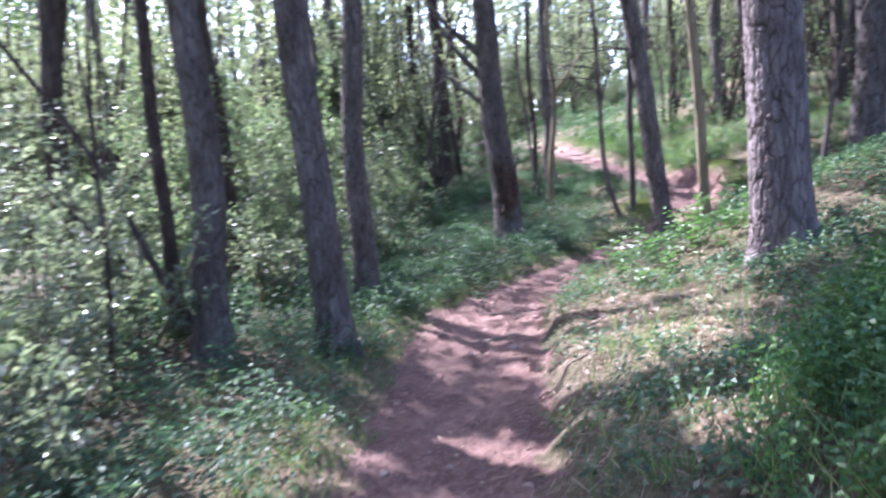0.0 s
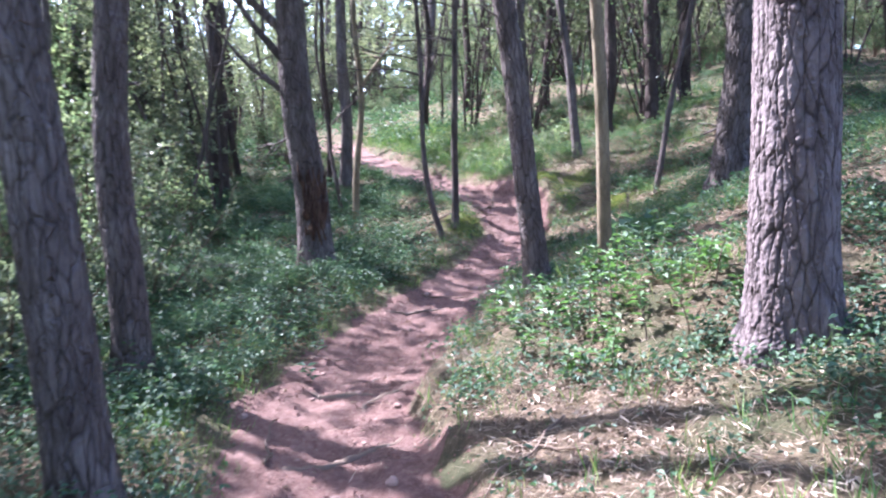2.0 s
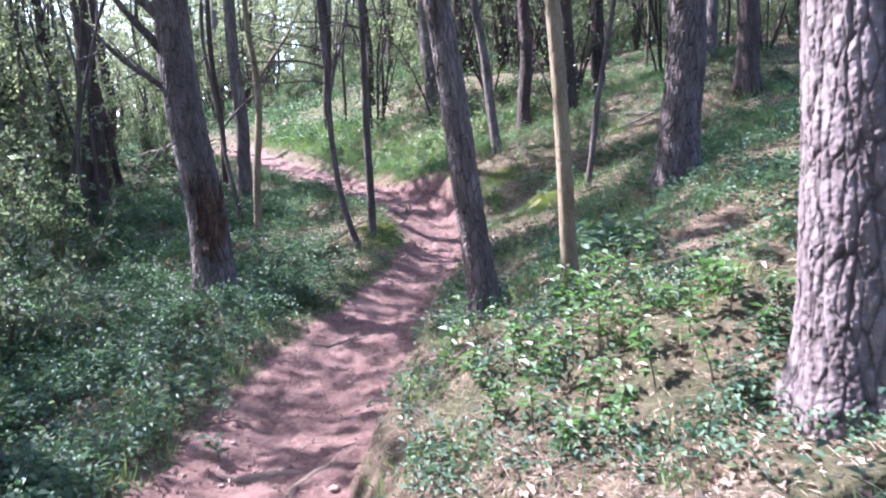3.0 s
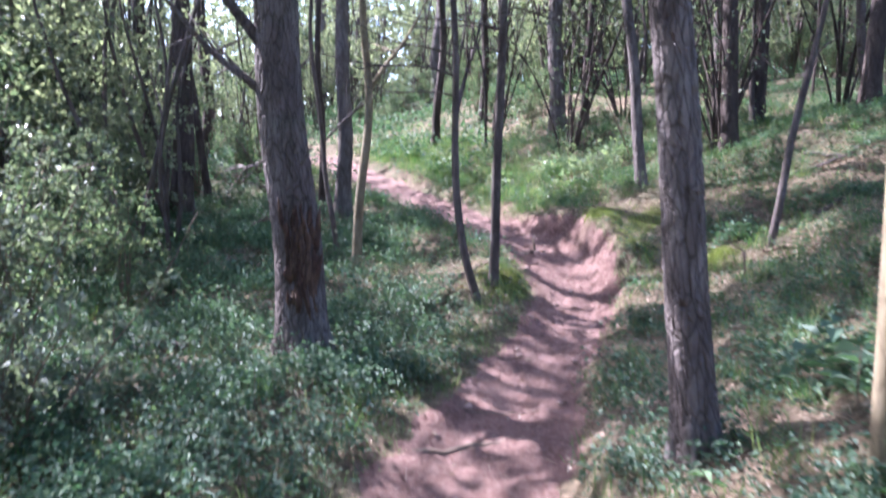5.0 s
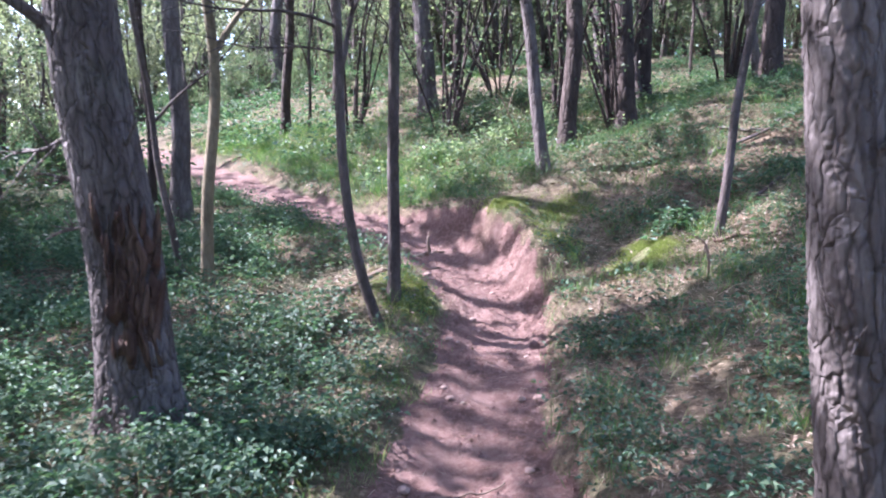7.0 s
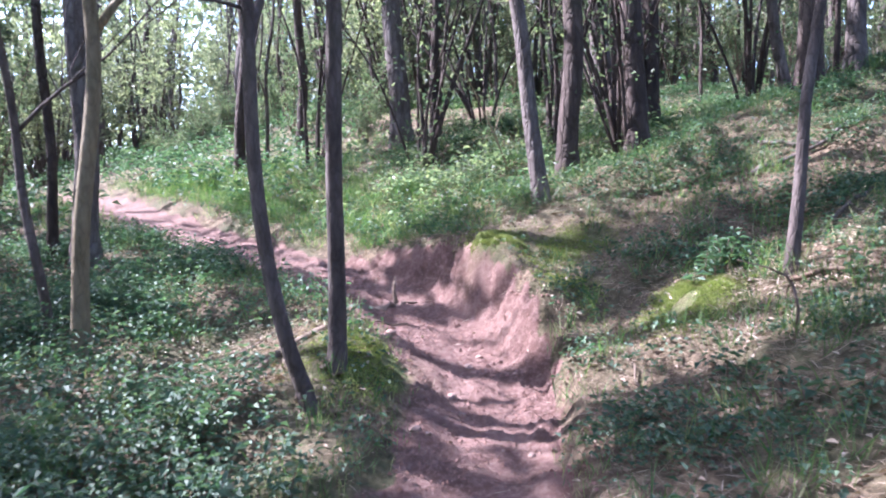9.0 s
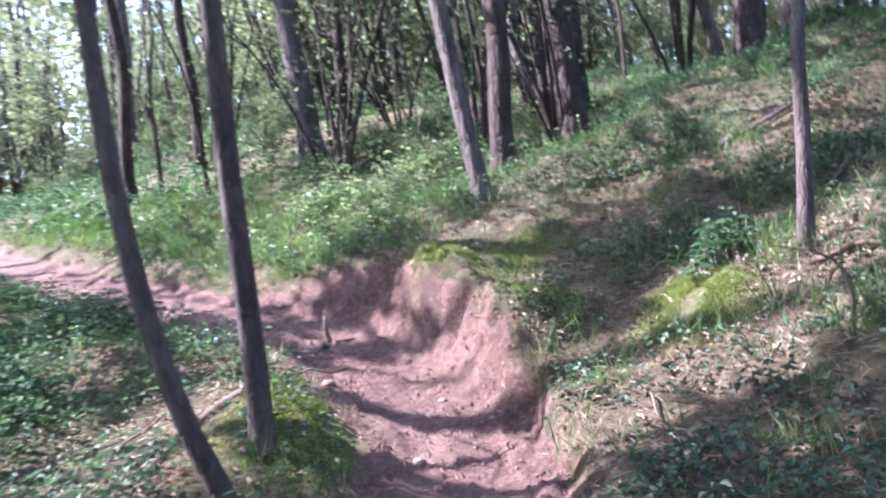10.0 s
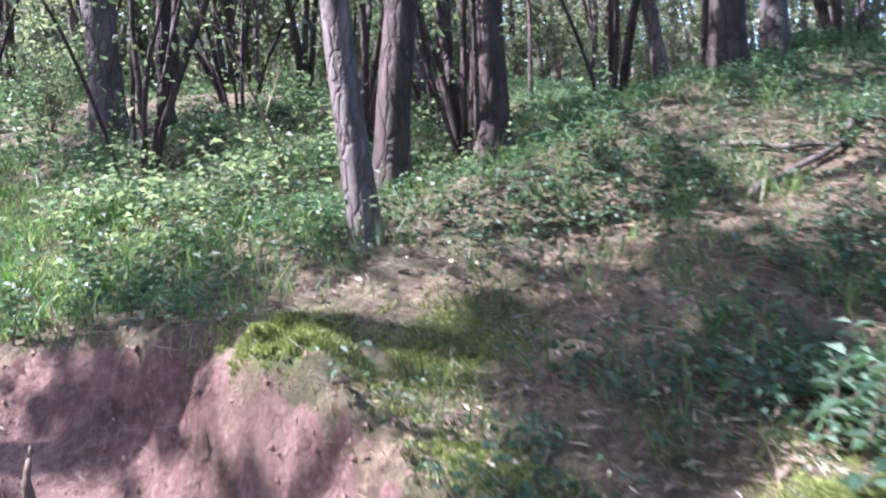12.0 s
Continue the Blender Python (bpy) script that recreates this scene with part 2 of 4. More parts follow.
def tube(points, radii, sides=10, bumps=None):
    """A closed tube along points. bumps(angle, along): factor on the radius."""
    p, r = np.asarray(points, float), np.asarray(radii, float)
    n = len(p)
    t = np.gradient(p, axis=0)
    t /= np.linalg.norm(t, axis=1)[:, None] + 1e-9
    ref = np.where(np.abs(t[:, 2:3]) > 0.9, np.array([[1.0, 0, 0]]), np.array([[0, 0, 1.0]]))
    a = np.cross(t, ref)
    a /= np.linalg.norm(a, axis=1)[:, None]
    b = np.cross(t, a)
    th = np.linspace(0, 2 * np.pi, sides, endpoint=False)
    rr = r[:, None] * np.ones(sides)
    if bumps is not None:
        rr = rr * bumps(th[None, :], np.arange(n)[:, None])
    v = p[:, None] + rr[..., None] * (a[:, None] * np.cos(th)[None, :, None] + b[:, None] * np.sin(th)[None, :, None])
    i, j = np.meshgrid(np.arange(n - 1), np.arange(sides), indexing="ij")
    q = np.stack([i * sides + j, i * sides + (j + 1) % sides, (i + 1) * sides + (j + 1) % sides, (i + 1) * sides + j], -1).reshape(-1, 4)
    v = np.concatenate([v.reshape(-1, 3), p[:1], p[-1:]])
    c0, c1 = len(v) - 2, len(v) - 1
    j = np.arange(sides)
    cap0 = np.stack([np.full(sides, c0), (j + 1) % sides, j, np.full(sides, c0)], -1)
    cap1 = np.stack([np.full(sides, c1), (n - 1) * sides + j, (n - 1) * sides + (j + 1) % sides, np.full(sides, c1)], -1)
    return v, q, np.concatenate([cap0, cap1])[:, :3]


def tube_mesh(name, tubes, material, shade=True):
    """One mesh of several tubes (triangulated)."""
    vs, fs, at = [], [], 0
    for v, q, c in tubes:
        f = np.concatenate([q[:, [0, 1, 2]], q[:, [0, 2, 3]], c])
        vs.append(v)
        fs.append(f + at)
        at += len(v)
    return mesh(name, np.concatenate(vs), np.concatenate(fs), material, shade)


def leaves(rs, at, way, length, width, fold=0.25, flat=0.0):
    """Leaves as folded rhombs: at, way n x 3; length, width n. flat 1: the blades lie level."""
    n = len(at)
    way = way / (np.linalg.norm(way, axis=1)[:, None] + 1e-9)
    up = rs.normal(size=(n, 3)) * (1 - flat) + np.array([0, 0, 1.0]) * (0.4 + flat)
    side = np.cross(way, up)
    side /= np.linalg.norm(side, axis=1)[:, None] + 1e-9
    nor = np.cross(side, way)
    length, width = np.broadcast_to(length, n)[:, None], np.broadcast_to(width, n)[:, None]
    mid = at + way * length * 0.45 + nor * width * fold
    tip = at + way * length - nor * width * 0.3
    v = np.stack([at, mid + side * width / 2, tip, mid - side * width / 2], 1).reshape(-1, 3)
    return v, np.arange(4 * n, dtype=np.int32).reshape(-1, 4)


def joined(pieces):
    vs, fs, at = [], [], 0
    for v, f in pieces:
        vs.append(v)
        fs.append(f + at)
        at += len(v)
    return np.concatenate(vs), np.concatenate(fs)


def unit(rs, n, lift=0.0):
    v = rs.normal(size=(n, 3))
    v[:, 2] += lift
    return v / np.linalg.norm(v, axis=1)[:, None]


# ---------- ground ----------


def stretch_axis(lo, a, b, hi, step):
    fine = np.arange(a, b, step)
    grow = lambda span: np.cumsum(step * 1.12 ** np.arange(1, 200))
    up, down = b + grow(0), a - grow(0)
    up, down = up[up < hi], down[down > lo]
    return np.concatenate([[lo], down[::-1], fine, up, [hi]])


def build_ground():
    xs, ys = stretch_axis(-400, -1.4, 5.4, 400, 0.03), stretch_axis(-400, 2.4, 14.6, 400, 0.034)
    X, Y = np.meshgrid(xs, ys, indexing="ij")
    Z = height(X, Y)
    xc, z, w = path_at(Y)
    d = np.abs(X - xc) + 0.07 * lumps(X, Y, 0.7, 21) + 0.04 * lumps(X, Y, 0.25, 22)
    dirt = 1 - smooth(d, w * 0.85, w * 1.3)
    scar = smooth(Y, 10.8, 11.8) * (1 - smooth(Y, 14.6, 15.6)) * smooth(X - xc, 0, w) * (1 - smooth(X - xc - w + 0.03 * lumps(X, Y, 0.3, 23), 0.0, 0.14))
    litter = 0.55 * np.exp(-(((X - 1.35) / 0.55) ** 2 + ((Y - 4.4) / 1.3) ** 2))
    dirt = np.clip(np.maximum(dirt, scar) + litter * 0.6, 0, 1)
    moss = sum(a * np.exp(-(((X - x0) / sx) ** 2 + ((Y - y0) / sy) ** 2) ** 2) for x0, y0, sx, sy, a in
               ((4.36, 11.59, 0.3, 0.26, 1), (3.88, 13.27, 0.24, 0.2, 1), (4.4, 13.0, 0.34, 0.2, 0.8), (2.5, 12.2, 0.38, 0.36, 0.9), (3.98, 12.5, 0.14, 0.3, 0.5)))
    moss = np.clip(moss * (1.25 - dirt) * (0.7 + 0.5 * lumps(X, Y, 0.35, 30)), 0, 1)
    idx = np.arange(X.size).reshape(X.shape)
    quads = np.stack([idx[:-1, :-1], idx[1:, :-1], idx[1:, 1:], idx[:-1, 1:]], -1).reshape(-1, 4)
    V = np.stack([X, Y, Z], -1).reshape(-1, 3)
    on_path = (dirt.ravel()[quads].mean(1) > 0.6) & (np.abs(V[quads[:, 0], 0] - path_at(V[quads[:, 0], 1])[0]) < 1.0)
    for name, keep, label, cat in (("ground", ~on_path, "forest floor of leaf litter, soil and moss on a slope", "ground"),
                                   ("dirt_path", on_path, "narrow worn footpath of reddish bare soil through the wood", "path")):
        q = quads[keep]
        used, inverse = np.unique(q, return_inverse=True)
        me = mesh(name, V[used], inverse.reshape(-1, 4), GROUND, True, (("dirt", dirt.ravel()[used]), ("moss", moss.ravel()[used])))
        tagged(new(name, me), label, cat, "", "structure")


build_ground()


def ground_z(x, y):
    return float(height(x, y))


# ---------- trees ----------


# gaps cut in the unseen canopy to shape sunlight: x, y, half widths of lit ground
SUN_GAPS = ((3.3, 11.7, 0.75, 0.6), (4.65, 11.3, 1.0, 0.6), (4.2, 13.25, 0.7, 0.4), (3.8, 12.7, 0.5, 0.5), (2.1, 12.4, 0.75, 0.4), (1.45, 4.2, 0.7, 1.3), (0.4, 5.5, 0.25, 0.18), (0.0, 6.3, 0.25, 0.12), (0.5, 3.2, 0.35, 0.25),
          (3.2, 20, 1.5, 2.0), (3.9, 15.3, 1.1, 0.7), (5.3, 14.5, 1.0, 0.6), (1.5, 9.2, 0.35, 0.15), (1.3, 12.6, 0.6, 0.9), (2.1, 4.5, 0.4, 0.4),
          (6.5, 12.4, 0.9, 0.45), (-2.6, 4.6, 1.3, 1.4), (9.0, 16.5, 1.8, 0.9), (1.9, 6.0, 0.7, 0.6), (-2.5, 22, 3, 3), (-5, 17, 1.5, 3), (1.6, 2.4, 0.3, 0.4), 
          (1.7, 11.5, 0.5, 0.4), (2.75, 4.55, 0.5, 0.5), (3.2, 4.2, 0.55, 0.5), (3.65, 3.8, 0.55, 0.5), (4.1, 3.45, 0.55, 0.5), (5.15, 13.55, 0.4, 0.35), (5.6, 13.2, 0.4, 0.35), (1.9, 12.8, 0.5, 0.4), (-6, 29, 8, 8),
          (6, 31, 8, 8), (13, 22, 4, 6), (-9, 14, 3, 7), (-4, 11, 1.2, 1.0), (-2.2, 12.5, 1.0, 1.0), (-0.8, 9.0, 0.8, 0.5), (0.6, 2.9, 0.4, 0.3), (-2.2, 9.6, 1.1, 0.9), (-1.4, 7.6, 0.6, 0.5), (-0.2, 1.9, 0.6, 0.5),
          (-0.6, 2.9, 0.6, 0.6), (-3.2, 8.6, 2.0, 2.6), (-4.5, 13, 3, 3), (-1.6, 6.0, 0.7, 0.8), (4.7, 15.7, 0.9, 0.4), (5.5, 15.9, 0.7, 0.35), (0, 26, 5, 5), (2.95, 12.3, 0.45, 0.4), (3.35, 12.0, 0.45, 0.35), (3.2, 12.7, 0.4, 0.3), (2.3, 12.95, 0.45, 0.35), (2.55, 12.3, 0.3, 0.25), (2.9, 13.0, 0.5, 0.25), (2.6, 13.4, 0.4, 0.15), (3.2, 13.6, 0.4, 0.15), (-1.9, 8.4, 0.8, 1.0), (-2.6, 6.4, 1.0, 0.8),
          (1.6, 9.6, 0.5, 0.2), (2.3, 10.6, 0.25, 0.12), (1.2, 5.2, 0.5, 0.6), (0.2, 6.3, 0.35, 0.2), (2.2, 5.6, 0.5, 0.5), (3.6, 8.8, 0.4, 0.3), (0.9, 12.8, 0.4, 0.4), (1.6, 14.0, 0.5, 0.4))


def crown_mesh(seed, x, y, base, low, high, spread, count, size):
    """Foliage added high in a tree at x, y, mostly out of view: clumps of leaves round a number of boughs, with gaps
    cut to let sun onto chosen ground.
    """
    rs = np.random.RandomState(seed)
    k = 24
    z = rs.uniform(low, high, k)
    ang = rs.uniform(0, 6.283, k)
    reach = spread * (1 - 0.6 * ((z - low) / (high - low)) ** 1.5) * rs.uniform(0.25, 1, k)
    centre = np.stack([reach * np.cos(ang), reach * np.sin(ang), z], -1)
    which = rs.randint(0, k, count)
    at = centre[which] + rs.normal(size=(count, 3)) * np.array([0.55, 0.55, 0.3])
    land = base
    for _ in range(3):
        drop = (at[:, 2] + base - land) / sun_from.z
        gx, gy = at[:, 0] + x - sun_from.x * drop, at[:, 1] + y - sun_from.y * drop
        land = height(gx, gy)
    open_ = np.zeros(count)
    for a, c, sa, sc in SUN_GAPS:
        open_ = np.maximum(open_, np.exp(-(((gx - a) / sa) ** 2 + ((gy - c) / sc) ** 2) ** 2))
    # drop the leaves that would shade the chosen sunny patches
    at = at[open_ * (0.85 + 0.35 * lumps(gx, gy, 0.5, 60)) < rs.uniform(0.1, 0.4, count)]
    n = len(at)
    v, f = leaves(rs, at, unit(rs, n, -0.2), rs.uniform(0.7, 1.4, n) * size, rs.uniform(0.5, 0.9, n) * size)
    return mesh("crown", v, f, LEAF_CROWN)


def bark_relief(seed, r, rows, tall, depth):
    """Long plates and fissures as a factor on the radius, for a tube's angle and row."""
    rs = np.random.RandomState(seed)
    n = max(9, int(2 * np.pi * r / 0.05))
    seeds = []
    for ring in range(int(tall / 0.17) + 2):
        for i in range(n):
            seeds.append(((i + rs.uniform(-0.35, 0.35) + 0.5 * (ring % 2)) / n * 2 * np.pi, (ring + rs.uniform(-0.6, 0.6)) * 0.17))
    seeds = np.array(seeds)

    def factor(th, row):
        z = row / (rows - 1) * tall
        out = np.ones(np.broadcast(th, z).shape)
        cleft = np.zeros(out.shape)
        for i in range(out.shape[0]):
            zi = float(z[i, 0])
            near = seeds[np.abs(seeds[:, 1] - zi) < 0.42]
            sway = 0.06 * np.sin(zi * 6 + 2 * th[0]) + 0.03 * np.sin(zi * 17 + 5 * th[0])
            da = (th[0][:, None] + sway[:, None] - near[None, :, 0] + np.pi) % (2 * np.pi) - np.pi
            dd = np.sqrt((da * r) ** 2 + ((zi - near[None, :, 1]) * 0.2) ** 2)
            dd_first = dd.argmin(axis=1)
            dd.sort(axis=1)
            gap = np.clip((dd[:, 1] - dd[:, 0]) / 0.009, 0, 1)
            flake = 0.25 * np.sin(near[dd_first, 0] * 40 + near[dd_first, 1] * 60)
            out[i] = 1 - depth / r * ((1 - gap) ** 1.3 + flake * gap)
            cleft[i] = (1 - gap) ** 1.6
        factor.cleft = cleft
        return out
    return factor


def trunk_points(tall, lean_x, lean_y, wiggle, seed, rows, bow=0.0):
    rs = np.random.RandomState(seed)
    z = np.linspace(-0.25, tall, rows)
    h = np.clip(z, 0, None)
    ph = rs.uniform(0, 6.283, 4)
    x = lean_x * h + bow * (1 - np.exp(-h / 0.7)) + wiggle * (np.sin(h * 1.3 + ph[0]) - np.sin(ph[0]) + 0.5 * np.sin(h * 2.9 + ph[1]) - 0.5 * np.sin(ph[1])) * np.clip(h, 0, 1)
    y = lean_y * h + wiggle * (np.sin(h * 1.1 + ph[2]) - np.sin(ph[2]) + 0.5 * np.sin(h * 3.3 + ph[3]) - 0.5 * np.sin(ph[3])) * np.clip(h, 0, 1)
    return np.stack([x, y, z], -1)


def limb(start, way, length, r, seed, droop=0.0, twigs=6):
    """A bare branch with twigs: a list of tubes."""
    rs = np.random.RandomState(seed)
    way = np.array(way, float)
    way /= np.linalg.norm(way)
    k = 9
    s = np.linspace(0, 1, k)
    side = np.cross(way, [0, 0, 1.0])
    bend = rs.normal(size=2) * 0.12 * length
    p = np.array(start)[None] + way[None] * (s * length)[:, None] + side[None] * (bend[0] * s ** 2)[:, None]
    p[:, 2] += (bend[1] - droop * length) * s ** 2 + 0.02 * length * np.sin(s * 9)
    out = [tube(p, r * (1 - 0.8 * s), 7)]
    for i in range(twigs):
        j = rs.randint(2, k - 1)
        w = way + rs.normal(size=3) * 0.7
        w /= np.linalg.norm(w)
        l = length * rs.uniform(0.2, 0.5)
        q = p[j][None] + w[None] * (np.linspace(0, 1, 5) * l)[:, None]
        q[:, 2] += rs.normal() * 0.08 * l * np.linspace(0, 1, 5) ** 2
        out.append(tube(q, r * (1 - 0.8 * s[j]) * np.linspace(0.6, 0.15, 5), 5))
    return out


def tree(x, y, r, lean, label, seed, material=None, tall=11.0, wiggle=0.03, close=False, relief=0.006, limbs=(), crown=True, category="pine tree", name="pine_tree", group="trees of the wood", flare=0.35, top=0.3, bow=0.0, mesh_size=(520, 150)):
    material = material or BARK
    base = thing(name, x, y, ground_z(x, y), label, category, group)
    rows, sides = mesh_size if close else (40, 14)
    pts = trunk_points(tall, lean[0], lean[1], wiggle, seed, rows, bow)
    if close:      # most of the rows below 4.5 m
        s = np.linspace(0, 1, rows)
        zz = np.where(s < 0.9, s / 0.9 * 4.6, 4.6 + (s - 0.9) / 0.1 * (tall - 4.6)) - 0.2
        full = trunk_points(tall, lean[0], lean[1], wiggle, seed, 200, bow)
        pts = np.stack([np.interp(zz, full[:, 2], full[:, 0]), np.interp(zz, full[:, 2], full[:, 1]), zz], -1)
    h = pts[:, 2]
    rad = r * (1 + flare * np.exp(-np.clip(h, 0, None) / 0.16)) * (1 - (1 - top) * np.clip(h, 0, None) / tall)
    rs = np.random.RandomState(seed)
    ph = rs.uniform(0, 6.283, 3)
    flute = lambda th, row: 1 + 0.03 * np.sin(3 * th + ph[0] + row * 0.011) + (0.10 * np.exp(-np.clip(h, 0, None) / 0.2))[row[:, 0]][:, None] * np.sin(5 * th + ph[1])
    if close:
        plates = bark_relief(seed, r, rows, 4.6 / 0.9, relief)
        ruff = lambda th, row: 1 + 0.0025 / r * (lumps(th * r, h[row[:, 0]][:, None] * 0.5, 0.05, 90) + lumps(th * r, h[row[:, 0]][:, None], 0.03, 91))
        bumps = lambda th, row: flute(th, row) * plates(th, row) * ruff(th, row)
    else:
        bumps = flute
    trunk = tube_mesh("trunk", [tube(pts, rad, sides, bumps)], material)
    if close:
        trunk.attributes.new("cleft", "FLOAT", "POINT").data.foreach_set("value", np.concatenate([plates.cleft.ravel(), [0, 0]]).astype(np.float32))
    part("trunk", trunk, base)
    for i, (z, az, rise, length, lr) in enumerate(limbs):
        j = int(np.argmin(np.abs(h - z)))
        way = (math.sin(radians(az)), math.cos(radians(az)), rise)
        part("limb", tube_mesh("limb", limb(pts[j], way, length, lr, seed * 31 + i), material), base)
    if crown:
        off_x, off_y = pts[-1][0] * 0.7, pts[-1][1] * 0.7
        c = part("crown", crown_mesh(seed, x + off_x, y + off_y, base.location.z, 5.5 if tall > 9 else 4.6, 12.5 if tall > 9 else 8.5, 2.6 if tall > 9 else 1.3, 930 if tall > 9 else 340, 0.22), base)
        c.location = (off_x, off_y, 0)
    return base


PINE = "tall pine with plated grey-brown bark beside the footpath"
tree(-0.68, 4.78, 0.13, (-0.08, 0.0), PINE, 1, close=True, limbs=((1.6, 170, 0.2, 0.17, 0.02), (2.3, 200, 0.3, 0.18, 0.018), (2.7, 60, 0.4, 0.4, 0.015)))
tree(-0.92, 6.8, 0.118, (-0.005, 0.0), "slim pine with grey-brown bark among undergrowth", 2, close=True, limbs=((1.9, 80, 0.2, 0.2, 0.018), (2.5, 250, 0.3, 0.25, 0.016)))
tree(2.45, 4.84, 0.2, (-0.07, -0.03), "stout pine with deep sunlit purple-grey bark plates", 3, BARK_PLATED, close=True, relief=0.008, mesh_size=(700, 260))
tree(-1.62, 4.75, 0.13, (-0.03, 0.0), "dark slim pine in leafy undergrowth", 4, close=True)
TORN = tree(0.35, 10.75, 0.2, (-0.072, 0.0), "stout grey pine with torn bark near its foot", 5, close=True, relief=0.0025, flare=0.3,
     limbs=((1.3, -80, 0.1, 0.36, 0.02), (1.12, -95, -0.1, 0.34, 0.018), (1.38, 150, 0.6, 0.4, 0.018), (2.6, -85, 0.9, 1.7, 0.06), (2.2, -95, 1.3, 1.5, 0.055), (1.9, -88, 0.8, 1.3, 0.04), (1.6, -40, -0.3, 0.8, 0.02), (2.9, 80, 0.8, 0.4, 0.03), (2.15, 75, 0.5, 0.35, 0.022)))
tree(2.14, 7.82, 0.105, (-0.143, -0.02), "leaning slim grey pine beside the footpath", 6, close=True, relief=0.0022, wiggle=0.015,
     limbs=((0.75, 215, 0.2, 0.17, 0.02), (1.25, 170, 0.3, 0.16, 0.018), (1.9, 200, 0.2, 0.16, 0.016), (2.2, 260, 0.5, 0.3, 0.014)))
tree(1.0, 15.9, 0.115, (-0.01, 0.0), "pine with brown bark at the path's bend", 7)
tree(0.72, 16.3, 0.05, (-0.02, 0.0), "thin pine stem beside a thicker one", 12, BARK_DARK)
tree(-1.27, 16.1, 0.16, (-0.02, 0.0), "distant pine in the undergrowth", 8, BARK_DARK)
tree(4.62, 9.05, 0.19, (-0.005, -0.03), "dark stout pine on the slope above the path", 9, BARK, close=True, relief=0.012, limbs=((2.6, -70, 0.35, 0.9, 0.03),))
tree(-2.08, 5.16, 0.06, (-0.09, 0.0), "thin dark trunk in the bushes", 10, BARK_DARK)
tree(-3.55, 6.0, 0.11, (0.02, 0.0), "dark pine trunk in the bushes", 11, BARK_DARK)
for i, (x, y, r, lx) in enumerate(((-3.65, 16.5, 0.12, -0.03), (-1.95, 18, 0.1, -0.05), (-1.0, 17.2, 0.06, -0.12), (4.98, 17.9, 0.145, -0.05), (4.52, 21.6, 0.09, -0.026), (5.55, 14.7, 0.11, -0.015),
                                   (7.46, 16.61, 0.138, -0.05), (6.39, 14.64, 0.12, -0.014), (7.86, 13.69, 0.126, 0.0), (8.74, 14.72, 0.07, -0.2), (5.47, 17.86, 0.07, 0.01),
                                   (7.9, 12.1, 0.16, 0.06), (8.43, 13.6, 0.1, 0.03), (7.74, 16.06, 0.12, 0.0), (6.98, 15.74, 0.075, -0.03))):
    tree(x, y, r, (lx, 0), "trunk of a pine on the wooded slope", 20 + i, (BARK_DARK, BARK)[i % 3 == 0])
rs = np.random.RandomState(77)
placed = []
for i in range(400):
    x, y = rs.uniform(-22, 26), rs.uniform(-14, 44)
    d = x - float(path_at(y)[0])
    if abs(d) < 1.6 or (-2.5 < x < 9.5 and -1 < y < 19) or len(placed) > 95 or any((x - a) ** 2 + (y - b) ** 2 < 3.2 for a, b in placed):
        continue
    placed.append((x, y))
    tree(x, y, rs.uniform(0.06, 0.17), (rs.normal() * 0.04, rs.normal() * 0.03), "trunk of a pine deeper in the wood", 50 + i, (BARK_DARK, BARK)[i % 2], wiggle=0.05)

# slim young trees with bare stems
YOUNG = dict(category="young tree", name="young_tree", group="young trees")
tree(2.36, 6.92, 0.052, (-0.06, -0.03), "young tree with smooth tan bark beside the path", 201, BARK_TAN, 8, 0.01, flare=0.1, **YOUNG)
tree(2.28, 12.1, 0.05, (0.0, -0.06), "straight young tree with split grey bark on mossy ground", 202, BARK_FINE, 8, 0.012, flare=0.2,
     limbs=((2.6, -80, 0.05, 1.4, 0.014), (2.9, 95, 0.1, 1.2, 0.012), (2.3, -120, 0.0, 1.0, 0.01), (3.1, -60, 0.1, 1.5, 0.013), (3.4, 60, 0.0, 1.3, 0.012), (2.45, -95, 0.1, 1.6, 0.011), (2.75, 80, -0.05, 1.1, 0.01), (2.95, -130, 0.0, 1.4, 0.011)), **YOUNG)
tree(2.07, 11.83, 0.04, (-0.01, 0), "leaning young tree with scarred grey bark", 203, BARK_FINE, 7, 0.018, flare=0.2, crown=False, bow=-0.33,
     limbs=((1.75, 40, 1.9, 1.9, 0.026), (2.1, -95, 0.15, 1.6, 0.014), (2.4, -100, 0.1, 1.3, 0.012), (2.0, -85, 0.05, 1.2, 0.01), (2.7, 100, 0.1, 1.0, 0.01)), **YOUNG)
tree(0.98, 13.2, 0.055, (0.02, 0), "crooked young tree with sunlit pale bark", 204, BARK_TAN, 7, 0.05, flare=0.15, limbs=((1.9, 60, 1.3, 1.6, 0.03),), **YOUNG)
tree(4.71, 13.86, 0.075, (-0.11, 0.06), "leaning thin pine on the bank above the path", 205, BARK, 9, 0.02, flare=0.15, **YOUNG)
tree(4.9, 11.36, 0.04, (0.19, 0), "thin dark sapling on the bank", 206, BARK_FINE, 6, 0.02, flare=0.15, crown=False, limbs=((1.9, 80, 0.8, 0.9, 0.012), (2.5, -70, 0.7, 0.8, 0.01)), **YOUNG)
rs = np.random.RandomState(31)
